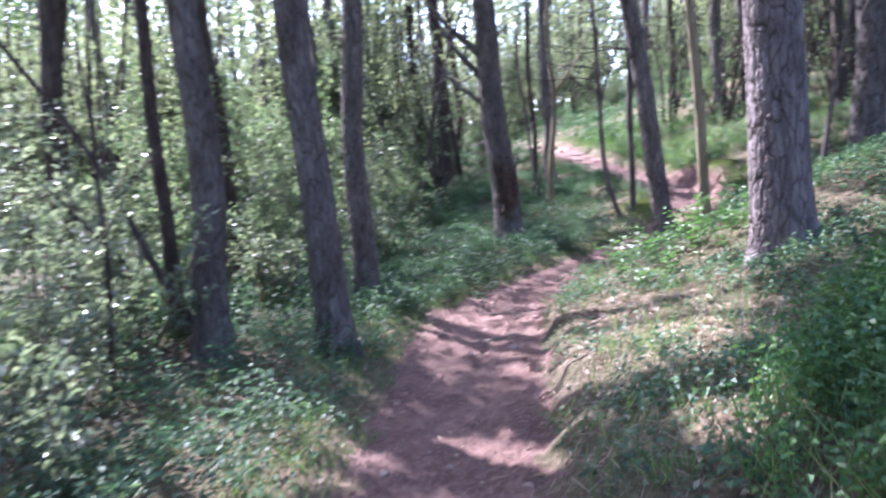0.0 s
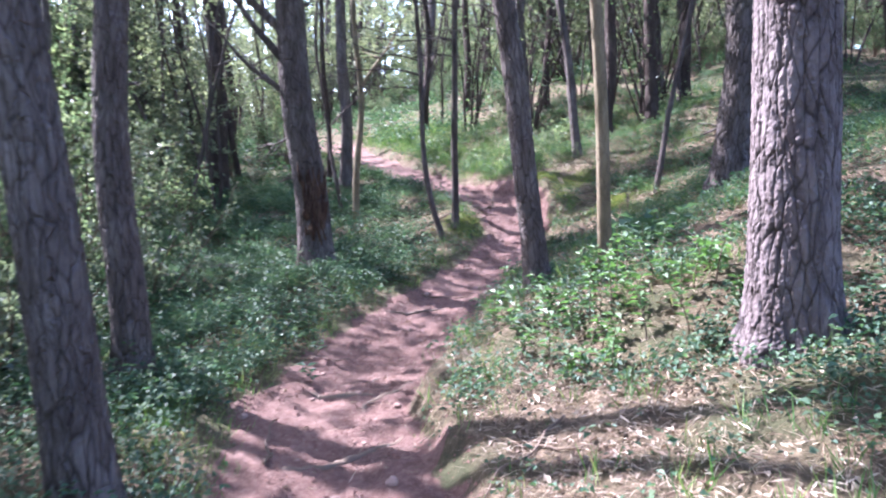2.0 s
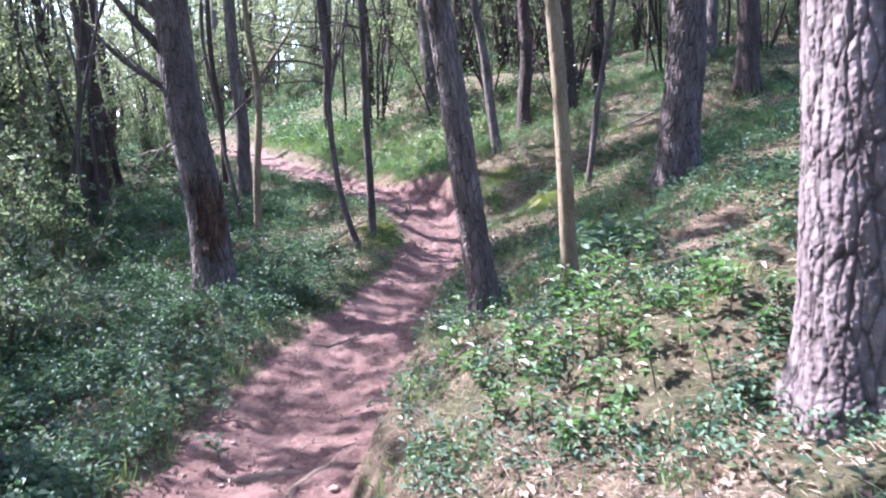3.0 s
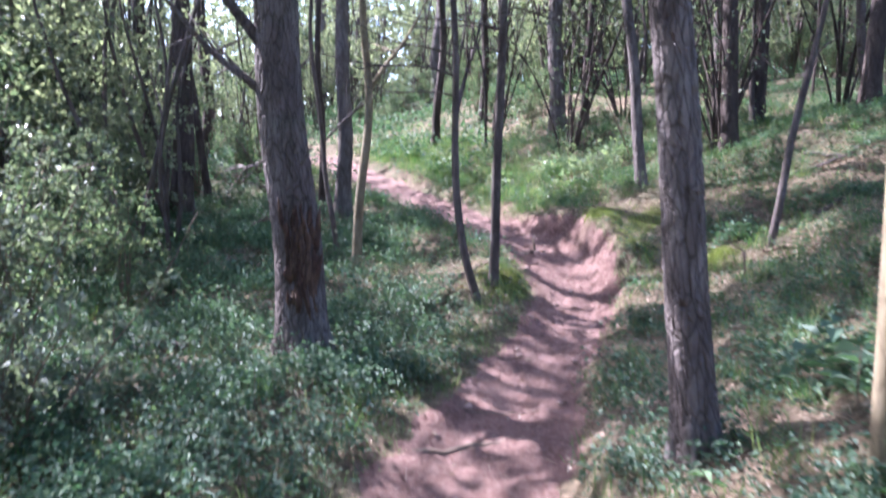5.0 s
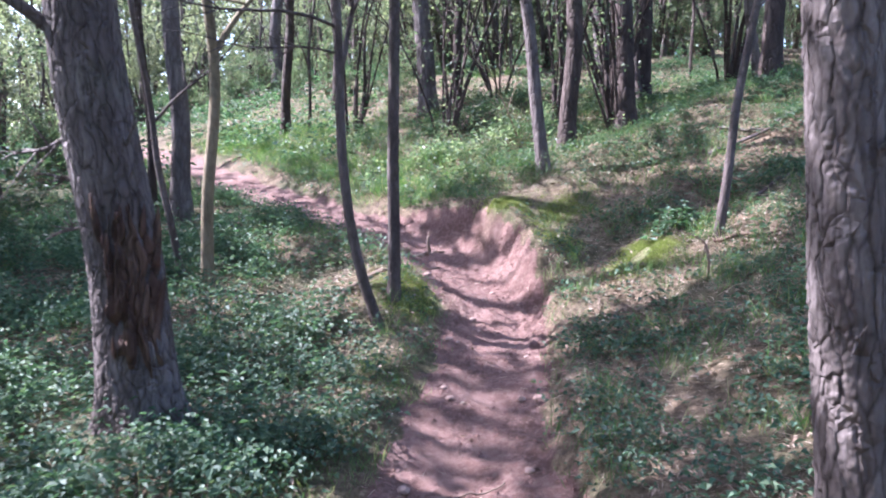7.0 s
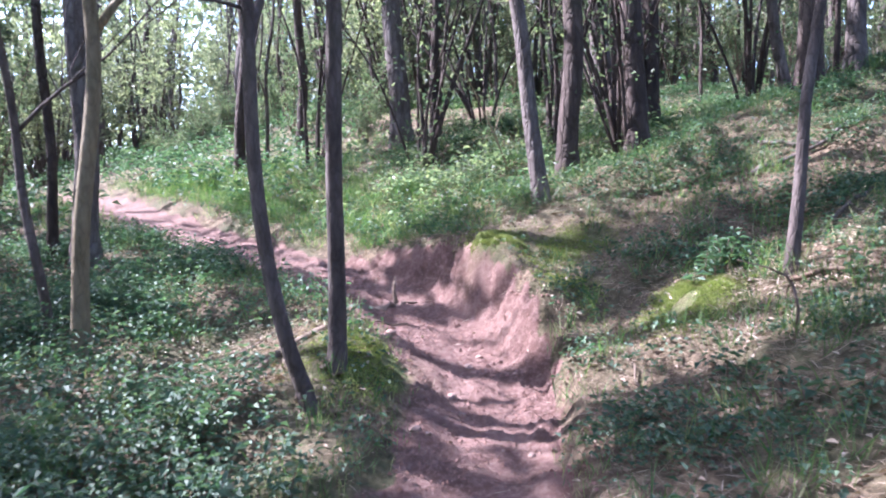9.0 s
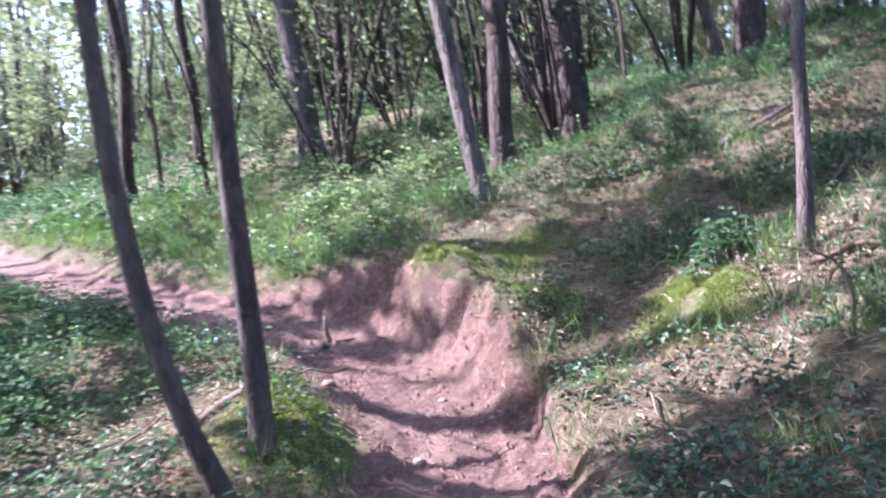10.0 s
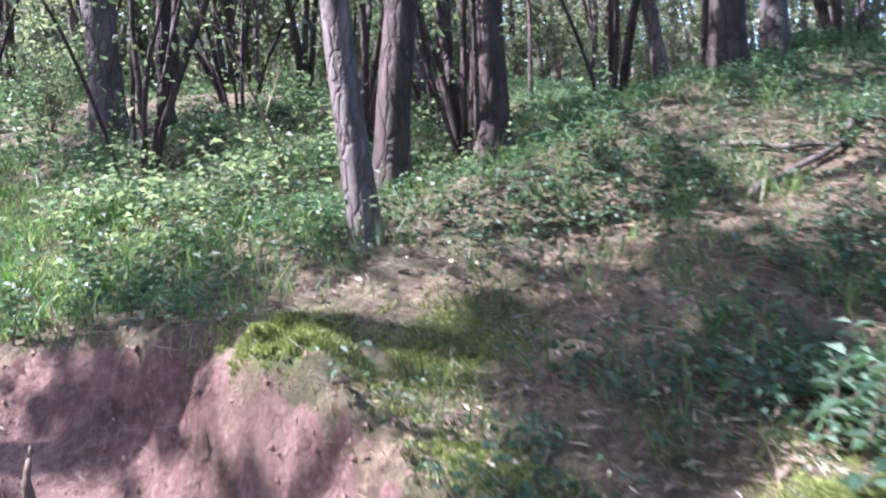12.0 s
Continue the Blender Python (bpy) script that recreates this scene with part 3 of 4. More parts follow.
for i in range(90):      # bare stems further in
    x, y = rs.uniform(-14, 16), rs.uniform(13, 34)
    d = x - float(path_at(y)[0])
    if abs(d) < 2.0 or (d > 0 and d < 5 and y < 19):
        continue
    tree(x, y, rs.uniform(0.02, 0.045), (rs.normal() * 0.1, rs.normal() * 0.08), "thin bare stem among the undergrowth", 400 + i, (BARK_DARK, BARK_FINE)[i % 2], 6, 0.07, flare=0.1, crown=False,
         limbs=((rs.uniform(1, 2.5), rs.uniform(0, 360), 1.0, 1.6, 0.015),), **YOUNG)
tree(-1.62, 4.75, 0.032, (-0.6, -0.1), "dead leaning stem in the bushes beside the path", 390, BARK_DARK, 3.2, 0.04, flare=0.1, crown=False, limbs=((1.2, 30, 1.0, 0.8, 0.012),), **YOUNG)
tree(-1.95, 3.9, 0.022, (0.05, 0.0), "dead thin stem in the bushes beside the path", 391, BARK_DARK, 3.0, 0.05, flare=0.1, crown=False, limbs=((1.0, 200, 1.0, 0.8, 0.01),), **YOUNG)

for i, (x, y) in enumerate(((5.9, 15.6), (6.4, 14.8), (7.1, 15.9), (4.7, 16.6), (8.6, 15.2), (6.2, 17.8), (9.3, 13.4), (3.9, 18.4))):      # many-stemmed hazels
    ob = thing("hazel", x, y, ground_z(x, y), "many-stemmed hazel with dark thin bare stems", "shrub", "hazels on the slope")
    rh = np.random.RandomState(950 + i)
    for k in range(7):
        a, tilt, l = rh.uniform(0, 6.283), rh.uniform(0.05, 0.6), rh.uniform(2.2, 4.5)
        s = np.linspace(0, 1, 12)
        p = np.stack([math.cos(a) * (0.1 + tilt * l * s ** 1.2) + 0.16 * s * np.sin(s * 5 + 2 * k), math.sin(a) * (0.1 + tilt * l * s ** 1.2) + 0.14 * s * np.sin(s * 7 + 3 * k), l * s - 0.1], -1)
        st = part("stem", tube_mesh("stem", [tube(p, rh.uniform(0.014, 0.035) * (1.15 - s), 8)] + limb(p[6], rh.normal(size=3) + np.array([0, 0, 1.0]), 0.9, 0.01, i * 9 + k), BARK_DARK), ob)
        n = 60
        at = p[rh.randint(3, 12, n)] + rh.normal(size=(n, 3)) * 0.28
        part("foliage", mesh("foliage", *leaves(rh, at, unit(rh, n, 0.1), rh.uniform(0.04, 0.08, n), rh.uniform(0.03, 0.055, n), flat=0.4), LEAF_SHRUB), ob)

tree(5.3, 15.5, 0.014, (-0.45, -0.1), "pale bent sapling above the bank", 395, BARK_TAN, 1.1, 0.05, flare=0.1, crown=False, limbs=((0.4, 60, 1.6, 0.7, 0.008), (0.9, -80, 0.8, 0.4, 0.006)), **YOUNG)

# ---------- shrubs ----------


def shrub_meshes(seed, tall, spread, stems, count, leaf, material=None):
    rs = np.random.RandomState(seed)
    stem_meshes, at, way = [], [], []
    for i in range(stems):
        tubes = []
        a, l = rs.uniform(0, 6.283), rs.uniform(0.6, 1) * tall
        s = np.linspace(0, 1, 8)
        out = spread * rs.uniform(0.2, 1)
        bend = rs.normal(size=2) * 0.1 * tall
        p = np.stack([np.cos(a) * out * s ** 1.3 + bend[0] * np.sin(s * 4) * 0.4, np.sin(a) * out * s ** 1.3 + bend[1] * np.sin(s * 3) * 0.4, s * l - 0.05], -1)
        tubes.append(tube(p, rs.uniform(0.008, 0.016) * (1.1 - s), 6))
        for j in range(7):
            k = rs.uniform(0.3, 1)
            b = np.array([np.interp(k, s, p[:, c]) for c in range(3)])
            w = unit(rs, 1, 0.3)[0]
            ln = rs.uniform(0.2, 0.55) * tall * 0.4
            q = b[None] + w[None] * (np.linspace(0, 1, 5) * ln)[:, None]
            tubes.append(tube(q, np.linspace(0.005, 0.002, 5), 4))
            n = count // (stems * 7)
            t = rs.uniform(0.1, 1.05, n)
            at.append(b[None] + w[None] * (t * ln)[:, None] + rs.normal(size=(n, 3)) * 0.04)
            way.append(unit(rs, n, 0.1) + w * 0.5)
        stem_meshes.append(tube_mesh("stem", tubes, TWIG))
    at, way = np.concatenate(at), np.concatenate(way)
    n = len(at)
    v, f = leaves(rs, at, way, rs.uniform(0.7, 1.3, n) * leaf, rs.uniform(0.5, 0.8, n) * leaf, flat=0.3)
    return stem_meshes, mesh("foliage", v, f, material or LEAF_SHRUB), (v, f)


SHRUBS = [shrub_meshes(300 + i, t, s, 7, c, l) for i, (t, s, c, l) in enumerate(((2.4, 1.0, 2100, 0.05), (1.6, 0.9, 1700, 0.046), (3.2, 1.3, 2600, 0.065), (1.1, 0.7, 900, 0.046)))]
SHRUBS += [shrub_meshes(310 + i, t, 0.95, 7, c, l, LEAF_SHEEN) for i, (t, c, l) in enumerate(((1.9, 1300, 0.06), (1.2, 900, 0.065)))]


def shrub(kind, x, y, turn, size, label="leafy green shrub with thin bare stems"):
    ob = thing("shrub", x, y, ground_z(x, y), label, "shrub", "shrubs of the wood")
    ob.rotation_euler, ob.scale = (0, 0, turn), (size,) * 3
    stems, foliage, _ = SHRUBS[kind]
    for me in stems:
        part("stem", me, ob)
    part("foliage", foliage, ob)


rs = np.random.RandomState(5)
for i in range(700):
    x, y = rs.uniform(-14, 16), rs.uniform(1.5, 34)
    xc, _, w = (float(a) for a in path_at(y))
    d = x - xc
    left_wood = d < -1.7 and rs.rand() < (0.5 if y < 16 else 0.4)
    behind = d > 0 and y > 17.5 and abs(d) > 2.5 and rs.rand() < 0.4
    slope = d > 6.5 and rs.rand() < 0.16
    if not (left_wood or behind or slope) or math.hypot((x - 0.2) / 1.9, (y - 14.4) / 1.7) < 1 or (x > -1.6 and 7.0 < y < 13):
        continue
    kind = rs.choice([0, 1, 3]) if d > -3.5 else rs.randint(0, 4)
    if -3.0 < d < 0 and y < 13:
        kind = rs.choice([1, 3])
    shrub(kind, x, y, rs.uniform(0, 6.28), rs.uniform(0.7, 1.15))

for x, y, kind, size in ((-1.75, 8.0, 4, 1.0), (-2.4, 9.1, 0, 0.9), (-1.7, 10.2, 4, 1.0), (-2.9, 10.4, 4, 1.1), (-2.0, 11.6, 1, 1.1), (-3.4, 8.8, 4, 1.1), (-1.9, 6.6, 5, 1.0), (-2.6, 7.4, 4, 0.9), (-1.2, 9.2, 5, 0.9),
                         (-1.3, 12.4, 1, 1.0), (-2.6, 13.0, 4, 1.0), (-3.6, 11.8, 0, 1.1), (-1.45, 2.5, 5, 0.8), (-1.9, 3.1, 4, 0.8), (-2.4, 3.8, 4, 1.0), (-2.1, 4.6, 5, 1.0), (-2.9, 5.0, 4, 1.0), (-3.3, 6.2, 4, 1.1)):      # the thicket beside the path
    shrub(kind, x, y, 2.4 * x + y, size, "grey-green leafy shrub with thin dark stems, sky sheen painted into the leaves" if kind > 3 else "green small-leaved shrub with thin dark stems")

far_leaves, far_stems = [], []
for i in range(520):      # tall leafy understorey far in
    x, y = rs.uniform(-22, 24), rs.uniform(14, 44)
    d = x - float(path_at(y)[0])
    if (d < -3.5 or (y > 21 and abs(d) > 3) or d > 9 or y > 28) and rs.rand() < 0.6:
        size, a, z = rs.uniform(1.0, 2.0), rs.uniform(0, 6.283), ground_z(x, y)
        turn = np.array([[math.cos(a), -math.sin(a), 0], [math.sin(a), math.cos(a), 0], [0, 0, 1]]) * size
        v, f = SHRUBS[2][2]
        take = rs.rand(len(f)) < 0.6
        v = v.reshape(-1, 4, 3)[take].reshape(-1, 3) @ turn.T + np.array([x, y, z])
        far_leaves.append((v, np.arange(len(v)).reshape(-1, 4)))
        for k in range(4):
            s = np.linspace(0, 1, 7)
            l, w = rs.normal(size=2) * 0.5, rs.uniform(2.5, 4.5) * size
            far_stems.append(tube(np.stack([x + l[0] * s * 1.5 + 0.1 * np.sin(s * 6 + k), y + l[1] * s, z - 0.1 + w * s], -1), 0.03 * (1.1 - s) * size, 6))
tagged(new("far_bushes", mesh("far_bushes", *joined(far_leaves), LEAF_HAZED)), "tall leafy understorey bushes deep in the wood, haze painted into the leaves", "bushes", "", "stuff")
tagged(new("far_stems", tube_mesh("far_stems", far_stems, BARK_FINE)), "thin bare stems of bushes deep in the wood", "stems", "", "stuff")

# ---------- undergrowth ----------


def scatter(rs, n, x0, x1, y0, y1, keep):
    x, y = rs.uniform(x0, x1, n), rs.uniform(y0, y1, n)
    xc, _, w = path_at(y)
    ok = rs.rand(n) < keep(x, y, x - xc, w)
    return np.stack([x[ok], y[ok], height(x[ok], y[ok])], -1)


def herbs(rs, at, tall, leaf, per, spread):
    """Low plants: some leaves up a short stem each."""
    n = len(at)
    size = rs.uniform(0.5, 1.2, n)
    at2 = np.repeat(at, per, 0)
    s2 = np.repeat(size, per)
    m = n * per
    up = rs.uniform(0.15, 1, m)
    ang = rs.uniform(0, 6.283, m)
    out = rs.uniform(0.0, 0.6, m) * spread
    p = at2 + np.stack([np.cos(ang) * out * s2, np.sin(ang) * out * s2, up * tall * s2], -1)
    way = np.stack([np.cos(ang), np.sin(ang), rs.uniform(-0.4, 0.5, m)], -1)
    return leaves(rs, p, way, s2 * leaf * rs.uniform(0.6, 1.2, m), s2 * leaf * rs.uniform(0.45, 0.8, m), flat=0.7)


def blades(rs, at, per, tall, width):
    n = len(at) * per
    p = np.repeat(at, per, 0) + np.concatenate([rs.normal(size=(n, 2)) * 0.05, np.zeros((n, 1)) - 0.01], 1)
    way = np.stack([rs.normal(size=n) * 0.45, rs.normal(size=n) * 0.45, np.ones(n)], -1)
    l = rs.uniform(0.4, 1.15, n) * tall
    return leaves(rs, p, way, l, width * rs.uniform(0.6, 1.3, n), fold=1.5)


def stuff(name, vf, material, label, category):
    return tagged(new(name, mesh(name, *vf, material)), label, category, "", "stuff")


bare = lambda x, y: 0.7 * np.exp(-(((x - 4.35) / 0.7) ** 2 + ((y - 12.7) / 0.45) ** 2)) + np.exp(-(((x - 1.4) / 0.6) ** 2 + ((y - 4.3) / 1.5) ** 2)) + 0.9 * np.exp(-(((x - 4.3) / 0.7) ** 2 + ((y - 11.5) / 0.6) ** 2)) + np.exp(-(((x - 4.2) / 0.8) ** 2 + ((y - 13.3) / 0.5) ** 2)) + np.exp(-(((x - 2.1) / 0.7) ** 2 + ((y - 12.4) / 0.5) ** 2)) + 0.8 * np.exp(-(((x - 5.0) / 0.6) ** 2 + ((y - 11.2) / 0.4) ** 2))
off = lambda d, w: smooth(np.abs(d), w * 1.0, w * 1.0 + 0.35)
rs = np.random.RandomState(8)
mossy = lambda x, y: np.exp(-(((x - 4.1) / 0.5) ** 2 + ((y - 13.2) / 0.3) ** 2) ** 2) + np.exp(-(((x - 4.36) / 0.28) ** 2 + ((y - 11.59) / 0.24) ** 2) ** 2)
near = scatter(rs, 84000, -5, 2.6, -3, 17, lambda x, y, d, w: (d < 0) * off(d, w) * np.clip(0.5 + 0.6 * lumps(x, y, 1.4, 40), 0.06, 1) * np.where(y < 5.5, 0.35, 1) * (1 - 0.95 * np.exp(-(((x - 2.1) / 0.9) ** 2 + ((y - 12.65) / 0.75) ** 2) ** 2)))
stuff("ground_herbs", herbs(rs, near, 0.18, 0.042, 10, 0.18), LEAF_HERB, "low green woodland herbs covering the forest floor", "undergrowth")
slope = scatter(rs, 90000, -0.5, 11, -3, 18, lambda x, y, d, w: (d > 0) * off(d, w) * np.clip(1 - bare(x, y), 0.06, 1) * np.clip(0.42 + 0.75 * lumps(x, y, 1.3, 42), 0.08, 1) * (1 - (d < w + 0.12) * (y > 10.9) * (y < 14.8)) * (1 - mossy(x, y)))
stuff("slope_herbs", herbs(rs, slope, 0.13, 0.042, 8, 0.16), LEAF_HERB, "small-leaved herbs on the slope above the path", "undergrowth")
lush = scatter(rs, 9000, 1.5, 4.6, -1.5, 4.4, lambda x, y, d, w: (((x - 2.85) / 1.25) ** 2 + ((y - 1.6) / 1.8) ** 2 < 1 + 0.4 * lumps(x, y, 0.8, 50)) * (np.hypot(x - 2.4, y - 4.82) > 0.5))
stuff("lush_herbs", herbs(rs, lush, 0.27, 0.04, 15, 0.2), LEAF_LUSH, "knee-high soft green nettles beside the path", "undergrowth")
stuff("lush_grass", blades(rs, lush[::4], 10, 0.3, 0.006), GRASS, "long soft grass among the nettles", "grass")
clumps = scatter(rs, 9000, -4.5, 2.0, 2.0, 15, lambda x, y, d, w: (d < -w - 0.3) * (lumps(x, y, 1.0, 52) > 0.35) * 0.8 * (1 - np.exp(-(((x - 2.1) / 1.0) ** 2 + ((y - 12.6) / 0.8) ** 2) ** 2)))
stuff("tall_herbs", herbs(rs, clumps, 0.34, 0.048, 16, 0.2), LEAF_HERB, "taller broad-leaved herbs standing in clumps", "undergrowth")
ivy = scatter(rs, 32000, -9, 11, -4, 22, lambda x, y, d, w: off(d, w) * np.clip(1 - bare(x, y), 0.03, 1) * np.clip(0.35 + 0.6 * lumps(x, y, 2.3, 41) + 0.25 * (d < 0), 0.0, 1) * np.where(y < 5.5, 0.45, 1) * np.where(d > 0, np.where(y < 9, 0.06, 0.3), np.where(y < 12.5, 0.5, 1)) * (1 - mossy(x, y)) * smooth(np.abs(d), w + 0.25, w + 0.9) * (1 - np.exp(-(((x - 2.1) / 1.0) ** 2 + ((y - 12.6) / 0.8) ** 2) ** 2)))
stuff("ground_ivy", herbs(rs, ivy, 0.09, 0.046, 7, 0.2), LEAF_IVY, "dark glossy creeping leaves over the soil", "undergrowth")
far = scatter(rs, 34000, -20, 22, -10, 46, lambda x, y, d, w: off(d, w) * np.where(y < 17, 0.4 * smooth(-d, 3.5, 6.5), 0.9) * (1 - 0.92 * smooth(x, 3.5, 5) * (1 - smooth(y - 0.35 * x, 18, 20))))
stuff("far_undergrowth", herbs(rs, far, 0.4, 0.1, 11, 0.5), LEAF_HERB, "dense green undergrowth deeper in the wood", "undergrowth")
tufts = scatter(rs, 30000, -4, 9, 0.5, 24, lambda x, y, d, w: off(d, w) * (1 - mossy(x, y)) * np.clip(np.exp(-(((x - 2.4) / 1.3) ** 2 + ((y - 19.5) / 2.5) ** 2)) * 1.5 + 0.9 * np.exp(-(((x - 3.6) / 0.6) ** 2 + ((y - 15.3) / 1.2) ** 2)) + 0.7 * np.exp(-(((x - 2.2) / 0.5) ** 2 + ((y - 2.6) / 0.8) ** 2)) + 0.16 * (lumps(x, y, 1.9, 44) > 0.1) + 0.2 * (d > 1.2) * (y > 9) * (y < 17) + 0.1 * (np.abs(np.abs(d) - w - 0.3) < 0.25), 0, 1))
stuff("grass_tufts", blades(rs, tufts, 14, 0.2, 0.0055), GRASS, "fresh green grass beside the footpath", "grass")
dry = scatter(rs, 110000, -6, 11, -2, 18, lambda x, y, d, w: (0.06 + off(d, w) * 0.8) * np.clip(0.4 + bare(x, y) + 0.4 * lumps(x, y, 1.1, 46), 0, 1) * (1 - mossy(x, y)))
dry[:, 2] += 0.01
n = len(dry)
v, f = leaves(rs, dry, np.concatenate([rs.normal(size=(n, 2)), 0.25 * rs.normal(size=(n, 1))], 1), rs.uniform(0.02, 0.075, n), rs.uniform(0.004, 0.035, n), flat=0.7)
stuff("leaf_litter", (v, f), DRY, "dry brown fallen leaves and needles", "leaf litter")
needles = scatter(rs, 260000, -2, 7.5, 1.0, 16, lambda x, y, d, w: (0.05 + off(d, w)) * np.clip(np.where(d > 0, 0.75, 0.25) + bare(x, y), 0, 1) * np.clip(1 - 0.75 * mossy(x, y), 0, 1))
n = len(needles)
needles[:, 2] += rs.uniform(0.0, 0.025, n)
v, f = leaves(rs, needles, np.concatenate([rs.normal(size=(n, 2)), 0.3 * rs.normal(size=(n, 1))], 1), rs.uniform(0.03, 0.13, n), rs.uniform(0.0015, 0.005, n), flat=0.5)
stuff("dry_needles", (v, f), DRY, "dry needles, stalks and grass on the forest floor", "leaf litter")
meadow = scatter(rs, 9000, 0.5, 6, 14.0, 22, lambda x, y, d, w: 0.75 * smooth(d, w + 0.15, w + 0.5) * (1 - smooth(d, 1.2, 2.4)) * np.clip(0.35 + 0.9 * lumps(x, y, 1.0, 47), 0.0, 1))
stuff("tall_grass", blades(rs, meadow, 14, 0.22, 0.006), GRASS, "tall soft grass above the bend of the path", "grass")
weeds = scatter(rs, 5000, 1.0, 7.5, 13.8, 19, lambda x, y, d, w: smooth(d, w + 0.2, w + 0.6) * np.clip(0.12 + np.exp(-((y - 15.3 - 0.2 * (x - 4)) / 0.5) ** 2) * smooth(x, 3.4, 4.2), 0, 1) * np.clip(0.55 + 0.7 * lumps(x, y, 0.9, 48), 0, 1) * (1 - mossy(x, y)))
stuff("bank_weeds", herbs(rs, weeds, 0.3, 0.06, 12, 0.2), LEAF_SHRUB, "pale leafy weeds above the bank of the path", "undergrowth")
short = scatter(rs, 16000, -1.5, 5.5, 2.0, 15.5, lambda x, y, d, w: (1 - mossy(x, y)) * smooth(np.abs(d), w * 0.95, w + 0.15) * (1 - smooth(np.abs(d), w + 0.3, w + 0.8)) * np.where(d < 0, 0.7, 0.3) * (1 - bare(x, y)))
stuff("short_grass", blades(rs, short, 10, 0.1, 0.004), GRASS, "short grass along the edge of the footpath", "grass")
straw = scatter(rs, 60000, 0.6, 6, 2.5, 14, lambda x, y, d, w: off(d, w) * np.clip(np.exp(-(((x - 4.85) / 0.7) ** 2 + ((y - 11.2) / 0.55) ** 2)) + 0.9 * np.exp(-(((x - 1.5) / 0.6) ** 2 + ((y - 4.2) / 1.2) ** 2)) + np.exp(-(((x - 2.15) / 0.6) ** 2 + ((y - 12.8) / 0.45) ** 2)), 0, 1))
n = len(straw)
straw[:, 2] += rs.uniform(0.005, 0.035, n)
v, f = leaves(rs, straw, np.concatenate([rs.normal(size=(n, 2)), 0.4 * rs.normal(size=(n, 1))], 1), rs.uniform(0.02, 0.08, n), rs.uniform(0.002, 0.009, n), flat=0.5)
stuff("pale_straw", (v, f), STRAW, "pale dry straw and leaves on open ground", "leaf litter")
# crumbs of soil on the path and the bare bank
crumbs = scatter(rs, 90000, -0.6, 4.4, 1.5, 15, lambda x, y, d, w: (d < w + 0.25) * (d > -w * 1.1) * np.clip(0.35 + 0.4 * lumps(x, y, 0.6, 49) + 0.4 * (y > 11), 0.05, 1))
n = len(crumbs)
s = (0.003 + 0.014 * rs.rand(n) ** 3)[:, None, None]
corner = np.array([(1, 0, 0), (-0.5, 0.87, 0), (-0.5, -0.87, 0), (0, 0, 0.9)])
turn = rs.uniform(0, 6.283, n)
rot = np.stack([np.cos(turn), -np.sin(turn), np.zeros(n), np.sin(turn), np.cos(turn), np.zeros(n), np.zeros(n), np.zeros(n), np.ones(n)], -1).reshape(n, 3, 3)
v = crumbs[:, None] + np.einsum("nij,kj->nki", rot, corner) * s * rs.uniform(0.6, 1.4, (n, 4, 1))
f = (np.arange(n)[:, None, None] * 4 + np.array([(0, 1, 3), (1, 2, 3), (2, 0, 3)])[None]).reshape(-1, 3)
stuff("soil_crumbs", (v.reshape(-1, 3), f), SOIL, "crumbs of reddish soil on the path", "soil")
# the wood goes on all round
rs = np.random.RandomState(19)
n = 130000
a, r = rs.uniform(0, 6.283, n), rs.uniform(36, 62, n)
x, y = 2 + r * np.sin(a), 10 + r * np.cos(a)
z = height(x, y) + rs.uniform(0, 1, n) ** 1.4 * (18 + 5 * lumps(x, y, 14, 71))
keep = lumps(x + z, y - z, 4.5, 72) > -0.55
at = np.stack([x, y, z], -1)[keep]
n = len(at)
stuff("far_woods", leaves(rs, at, unit(rs, n, 0.1), rs.uniform(0.4, 0.8, n), rs.uniform(0.3, 0.55, n)), LEAF_HAZED, "far leafy wood closing the view all round, haze painted into the leaves", "woods")

# ---------- wood and roots on the ground ----------


def lying(name, x0, y0, x1, y1, r, label, category, material, seed, lift=0.0, sag=0.0, sides=10, group="", ends=1.0):
    """A stick, log or root along the ground from one point to another."""
    rs = np.random.RandomState(seed)
    k = 24
    s = np.linspace(0, 1, k)
    side = np.array([y0 - y1, x1 - x0]) / math.hypot(x1 - x0, y1 - y0)
    wave = (0.05 * np.sin(s * 7 + rs.uniform(0, 6)) + 0.03 * np.sin(s * 15 + rs.uniform(0, 6))) * math.hypot(x1 - x0, y1 - y0) * 0.5
    x, y = x0 + (x1 - x0) * s + side[0] * wave, y0 + (y1 - y0) * s + side[1] * wave
    z = height(x, y) + lift - sag * (2 * s - 1) ** 2
    p = np.stack([x - x0, y - y0, z - z[0]], -1)
    taper = r * (1 - 0.45 * s) * np.where((s < 0.06) | (s > 0.94), ends, 1)
    ob = new(name, tube_mesh(name, [tube(p, taper, sides, lambda th, row: 1 + 0.08 * np.sin(3 * th + row * 0.7) + 0.05 * np.sin(7 * th + row * 1.3))], material))
    ob.location = (x0, y0, z[0])
    return tagged(ob, label, category, group)


